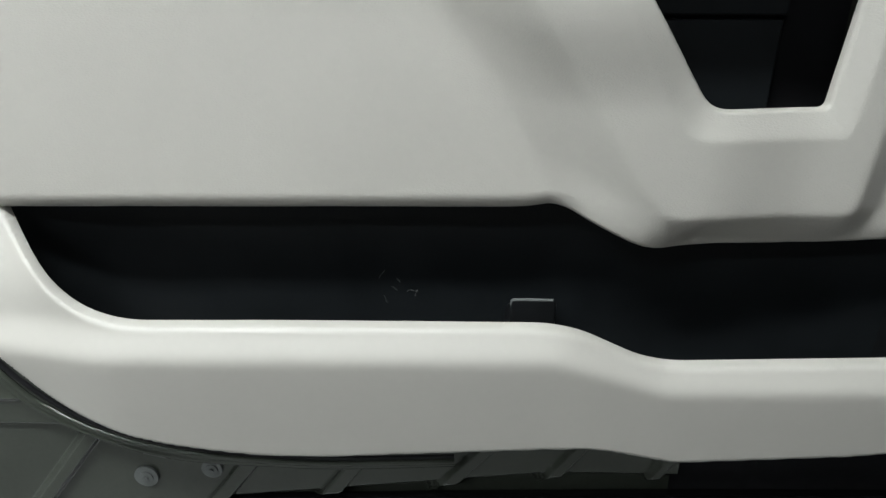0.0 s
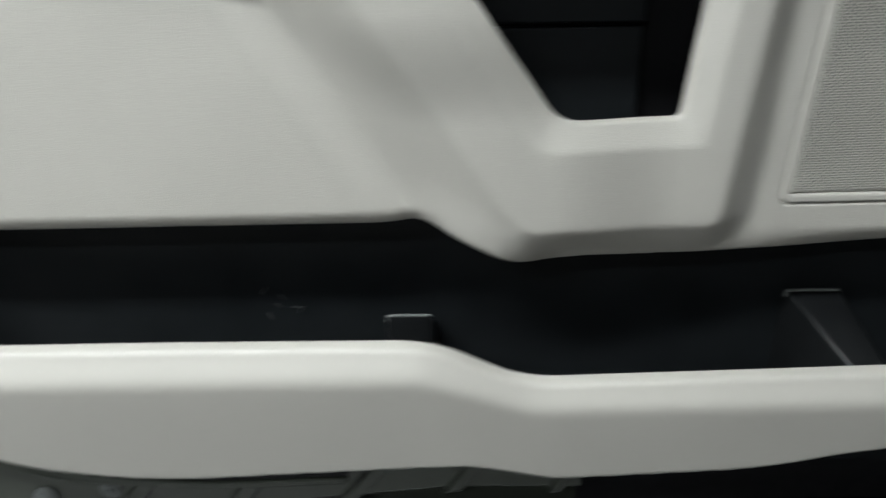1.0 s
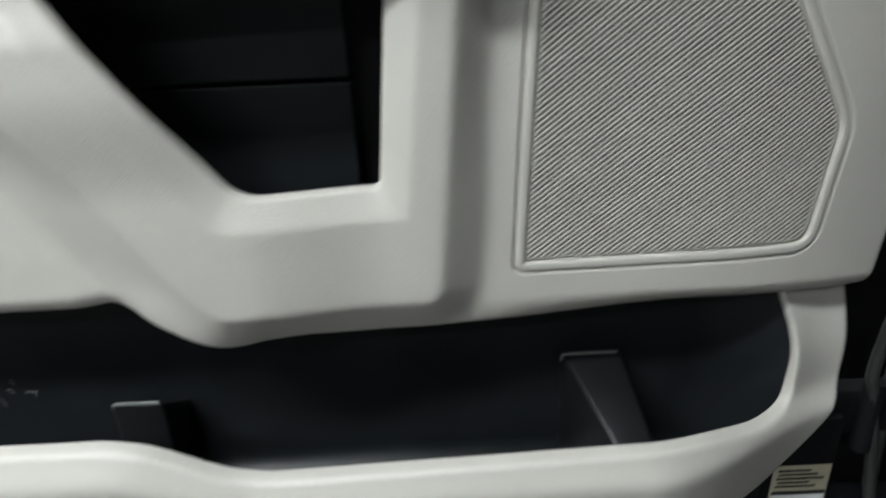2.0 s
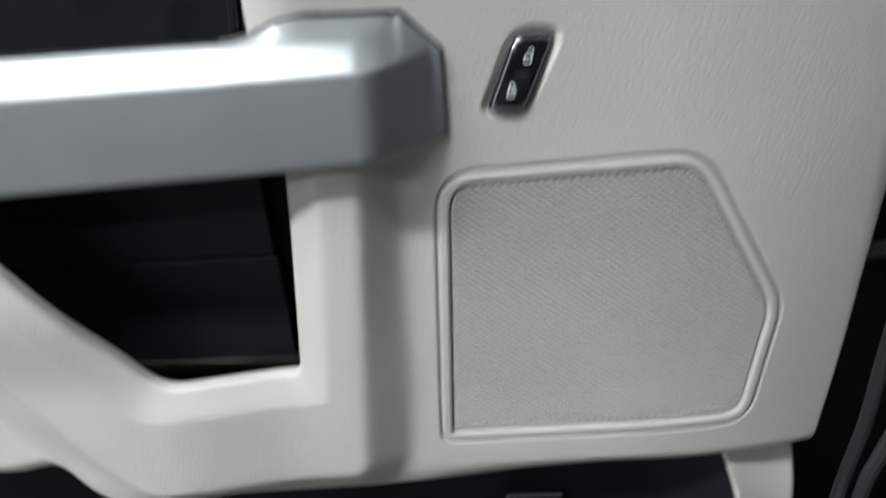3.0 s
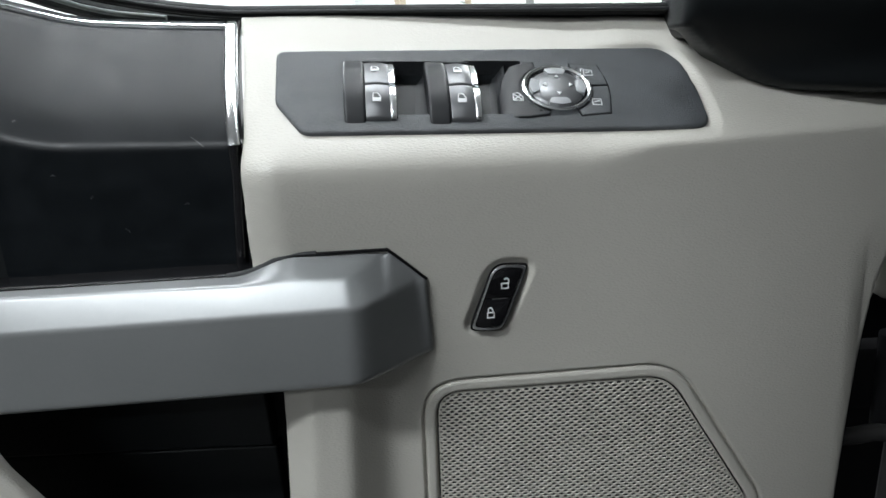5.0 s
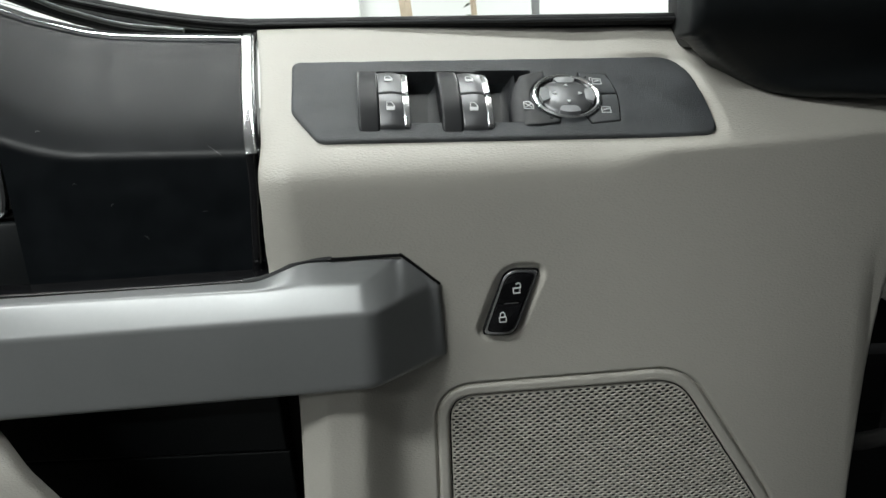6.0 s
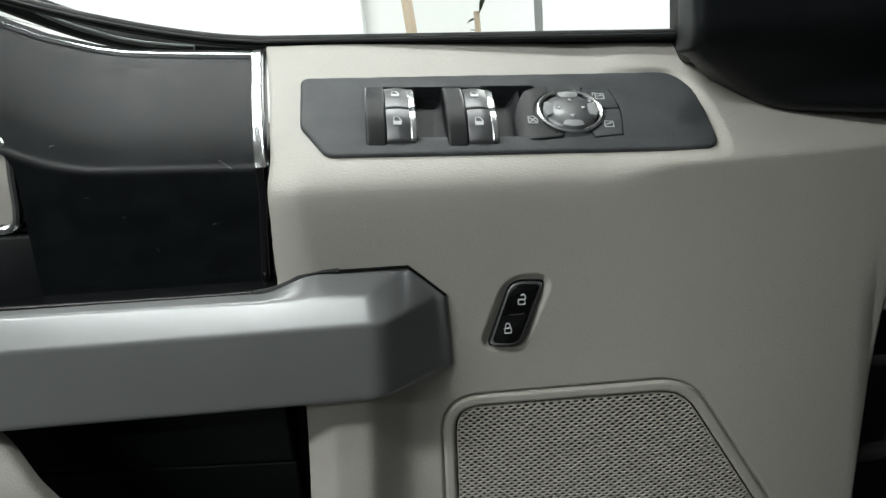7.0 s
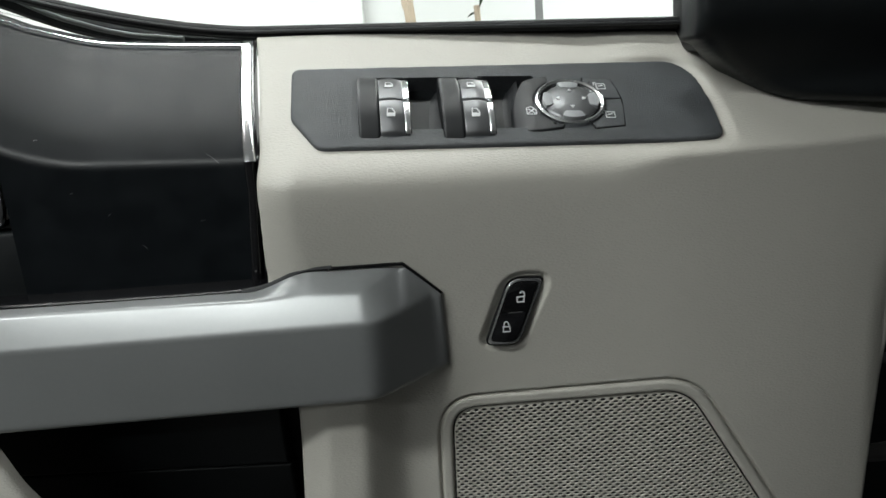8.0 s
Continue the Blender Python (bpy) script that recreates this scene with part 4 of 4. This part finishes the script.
shell = relief("door_shell", lines((-1.25, -0.96, 0.006), (-0.96, -0.13, 0.0018)), lines((0.30, 0.42, 0.006), (0.42, 0.56, 0.0018), (0.56, 0.83, 0.006)), lambda x, z: -(dist(x, z, LINER) + 0.006), shell_depth, 0.05, SHELL_PAINT, door, "glossy dark green-grey painted inner door metal", 50)
# seal: path of the shadow line beside the pocket, drawn as a black tube
seal = [(-0.930, 0.720), (-0.8983, 0.6618), (-0.8743, 0.6325), (-0.8482, 0.6086), (-0.8203, 0.5888), (-0.760, 0.5638), (-0.6966, 0.5498), (-0.6187, 0.541), (-0.5334, 0.539), (-0.40, 0.545)]
lip = [(-0.940, 0.710), (-0.9003, 0.6544), (-0.8767, 0.6234), (-0.8501, 0.6008), (-0.8217, 0.5825), (-0.7919, 0.5687), (-0.7613, 0.5573), (-0.6975, 0.544), (-0.619, 0.5377), (-0.5336, 0.5357), (-0.40, 0.542)]
roll = [(-0.946, 0.700), (-0.9038, 0.6417), (-0.8793, 0.6133), (-0.8523, 0.5913), (-0.8235, 0.5744), (-0.7628, 0.549), (-0.6986, 0.5365), (-0.6195, 0.5325), (-0.5339, 0.5305), (-0.40, 0.538)]
part("trim_shadow_line", tube(spline([(x, 0.009, z) for x, z in seal], 8), 0.0030, 10), RUBBER, shell, "thin black tube for the shadow line along the pocket edge")
part("inner_lip", tube(spline([(x, 0.006, z - 0.001) for x, z in lip], 8), 0.0036, 10), SHELL_PAINT, shell, "painted inner lip")
part("lip_gap", tube(spline([(0.5 * (a[0] + b[0]), 0.010, 0.5 * (a[1] + b[1])) for a, b in zip([lip[0]] + lip[1:5] + lip[6:], roll)], 8), 0.0030, 8), RUBBER, shell)
part("rolled_edge", tube(spline([(x, 0.010, z - 0.002) for x, z in roll], 8), 0.0048, 10), SHELL_PAINT, shell, "rolled painted edge")
for rx, rz, rr in ((-0.782, 0.480, 0.0150), (-0.698, 0.494, 0.0130)):
    part("plug", merge(tube([Vector((rx, SHELL_Y - 0.0005, rz)), Vector((rx, SHELL_Y - 0.004, rz))], rr, 20), tube([Vector((rx, SHELL_Y - 0.004, rz)), Vector((rx, SHELL_Y - 0.006, rz))], rr * 0.6, 16)), RIVET_GREY, shell, "round grey body plug", angle=30)
    part("plug_pin", tube([Vector((rx, SHELL_Y - 0.006, rz)), Vector((rx, SHELL_Y - 0.0085, rz))], rr * 0.25, 10), RIVET_GREY, shell)
part("bottom_seal", tube([Vector((-0.70, 0.045, 0.428)), Vector((-0.45, 0.045, 0.440)), Vector((-0.1, 0.045, 0.452)), Vector((0.298, 0.045, 0.460))], 0.014, 12), GLOSS_BLACK, shell, "black rubber bottom seal")
# Black sheet added so the gap below the pocket stays dark.
part("dark_backing", box(-0.15, 0.30, 0.070, 0.075, 0.40, 0.645, 0.002), RUBBER, shell, "black sheet added to darken the gap below the pocket")
# Flat black panel: dark hem and the shadow under it, over the painted shell.
part("hem_shadow_panel", box(-0.68, 0.298, 0.052, 0.056, 0.25, 0.425), GLOSS_BLACK, shell, "black panel for the shaded lower door hem")
part("outer_skin", box(-1.25, 0.36, 0.16, 0.17, 0.28, 1.30, 0.003), SHELL_PAINT, door, "painted outer door skin")
part("inner_skin", box(-1.25, 0.33, 0.085, 0.10, 0.86, 1.30, 0.003), SHELL_PAINT, door)

# ---- window, its seal and the black mirror corner ----
part("window_seal", merge(tube([Vector((float(x), 0.118, float(sill(x)) - 0.003)) for x in np.linspace(-0.60, 0.236, 50)], 0.0045, 10, 1.2),
                          tube([Vector((float(x), 0.126, float(sill(x)) - 0.0045)) for x in np.linspace(-0.60, 0.236, 50)], 0.0045, 10, 1.2)), RUBBER, door, "black rubber window seal")
part("window_seal", tube([Vector((float(x), 0.1115, float(sill(x)) - 0.0035)) for x in np.linspace(-0.60, 0.236, 50)], 0.0014, 8), SWITCH_BLACK, door)
part("window_post", box(0.2315, 0.30, 0.050, 0.135, 1.32, 1.80, 0.004), RUBBER, door, "black window channel")
glass = bmesh.new()
rows = [[glass.verts.new((float(x), y, float(sill(x)) - 0.02)) for x in np.linspace(-0.60, 0.236, 24)] for y in (0.121, 0.125)]
tops = [[glass.verts.new((float(x), y + 0.12, 1.80)) for x in np.linspace(-0.60, 0.236, 24)] for y in (0.121, 0.125)]
skin(glass, [[rows[0][k], rows[1][k], tops[1][k], tops[0][k]] for k in range(24)])
pane = part("window_glass", glass, GLASS, door, "clear side window glass", smooth=False)
pane.visible_shadow = False

SAIL = rounded([(0.2180, 1.72, 0.0), (0.2175, 1.3275, 0.002), (0.2255, 1.3255, 0.004), (0.2415, 1.3105, 0.01), (0.2590, 1.2980, 0.02), (0.2755, 1.2868, 0.02), (0.296, 1.2800, 0.02), (0.358, 1.2735, 0.02), (0.52, 1.264, 0.0), (0.52, 1.72, 0.0)])


def sail_depth(x, z):
    d = np.maximum(dist(x, z, SAIL), -0.05)
    return 0.050 - 0.028 * ease(1.290, 1.345, z) - 0.008 * ease(0.25, 0.36, x) + 0.10 * ease(1.36, 1.72, z) + round_edge(d, 0.008)


relief("mirror_corner", lines((0.19, 0.30, 0.003), (0.30, 0.52, 0.008)), lines((1.27, 1.36, 0.003), (1.36, 1.72, 0.01)), lambda x, z: dist(x, z, SAIL), sail_depth, 0.03, BLACK_LINER, door, "black plastic mirror corner trim", 60)


# ---- the car body beyond the door hinge ----
body = door
part("hinge_pillar", box(0.365, 0.62, 0.20, 0.40, 0.0, 1.36, 0.02, 3), RUBBER, body, "matte black hinge pillar")
part("pillar_seal", tube(spline([(0.450, 0.10, 0.50), (0.4237, 0.10, 0.6415), (0.4150, 0.10, 0.6785), (0.4180, 0.10, 0.726), (0.4245, 0.10, 0.781), (0.4270, 0.10, 0.855), (0.432, 0.10, 1.0), (0.435, 0.10, 1.08)], 8), 0.0065, 10), GREY_RUBBER, body, "dark grey rubber door seal")
part("pillar_seal", tube(spline([(0.462, 0.12, 0.50), (0.4536, 0.12, 0.620), (0.4545, 0.12, 0.685), (0.464, 0.12, 0.729), (0.478, 0.12, 0.80), (0.49, 0.12, 1.0)], 8), 0.0075, 10), GREY_RUBBER, body, "dark grey rubber door seal")
part("dash_end", box(0.4085, 0.60, 0.10, 0.17, 1.094, 1.20, 0.012, 3), CREAM_SMOOTH, body, "pale end of the dashboard")
for hz in (0.62, 1.02):
    part("hinge", merge(box(0.36, 0.50, 0.11, 0.135, hz - 0.03, hz + 0.03, 0.005), tube([Vector((0.425, 0.105, hz - 0.045)), Vector((0.425, 0.105, hz + 0.045))], 0.012, 12)), RUBBER, body, "black steel door hinge")
cabin = box(0.0, 0.08, -1.7, 0.24, 0.0, 1.88, 0.03, 3)
cabin.transform(Matrix.Translation((0.56, 0.05, 0.0)) @ Matrix.Rotation(radians(-12), 4, "Z"))
part("cabin_side", cabin, CARPET, body, "dark cabin side wall")
part("wire_boot", tube(spline([(0.36, 0.10, 0.974), (0.3855, 0.09, 0.9770), (0.4069, 0.09, 0.9800), (0.4255, 0.09, 0.9770), (0.47, 0.09, 0.974)], 8), 0.0075, 12), GREY_RUBBER, body, "ribbed rubber cable boot")
label = part("label_sticker", box(0.329, 0.395, 0.0985, 0.10, 0.500, 0.557, 0.0005), LABEL_PAPER, door, "cream paper label")
part("door_edge", box(0.305, 0.40, 0.101, 0.158, 0.30, 0.62, 0.004), RUBBER, door, "dark door edge")
part("label_strip", box(0.331, 0.393, 0.0978, 0.0986, 0.5015, 0.514), ICON_WHITE, label, "white lower strip")
part("label_bar", box(0.331, 0.393, 0.0976, 0.0986, 0.5150, 0.5195), PRINT_BLACK, label)
for k in range(5):
    part("label_bar", box(0.334 + 0.002 * (k % 2), 0.372 + 0.008 * (k % 3), 0.0976, 0.0986, 0.549 - 0.0058 * k, 0.5512 - 0.0058 * k), PRINT_BLACK, label)
part("sill_plate", box(0.41, 0.60, 0.11, 0.195, 0.0, 0.44, 0.01), GLOSS_BLACK, body, "black lower sill")

# ---- things beyond the window ----
cabinet = thing("wall_panel", "tall white wall panel with dark joints", "panel", (-0.2, 2.9, 0))
part("board", box(-0.66, -0.462, 2.94, 3.0, 0, 2.4, 0.004), WHITE_WALL, cabinet)
plank = thing("wood_plank", "bare wooden plank leaning on the white wall", "plank", (-0.15, 2.5, 0))
part("plank_board", tube([Vector((-0.05, 2.2, 0.0)), Vector((-0.185, 2.30, 1.72))], 0.022, 4), WOOD, plank, smooth=False)
plant = thing("pot_plant", "dark leafy plant in a grey pot", "plant", (0.1, 2.3, 0))
part("pot", tube([Vector((0.1, 2.3, 0)), Vector((0.1, 2.3, 0.35))], 0.15, 20), POT, plant)
part("stem", tube(spline([(0.1, 2.3, 0.3), (0.11, 2.3, 0.9), (0.09, 2.3, 1.6)], 6), 0.012, 8), WOOD, plant)
rng = random.Random(4)
leaves = bmesh.new()
for k in range(60):
    a, h, l = rng.uniform(0, 6.28), rng.uniform(0.7, 1.8), rng.uniform(0.05, 0.12)
    m = Matrix.Translation((0.1, 2.3, h)) @ Matrix.Rotation(a, 4, "Z") @ Matrix.Rotation(rng.uniform(-1.2, 0.4), 4, "Y")
    vs = [leaves.verts.new(m @ Vector(p)) for p in ((0, 0, 0), (l * 0.5, 0.012, 0.004), (l, 0, -0.006), (l * 0.5, -0.012, 0.004))]
    leaves.faces.new(vs)
part("leaf_crown", leaves, LEAF, plant)
post = thing("steel_post", "slim dark steel shelf post by the wall", "post", (0.32, 2.2, 0))
part("post_bar", box(0.308, 0.336, 2.19, 2.21, 0, 2.2, 0.002), POT, post)
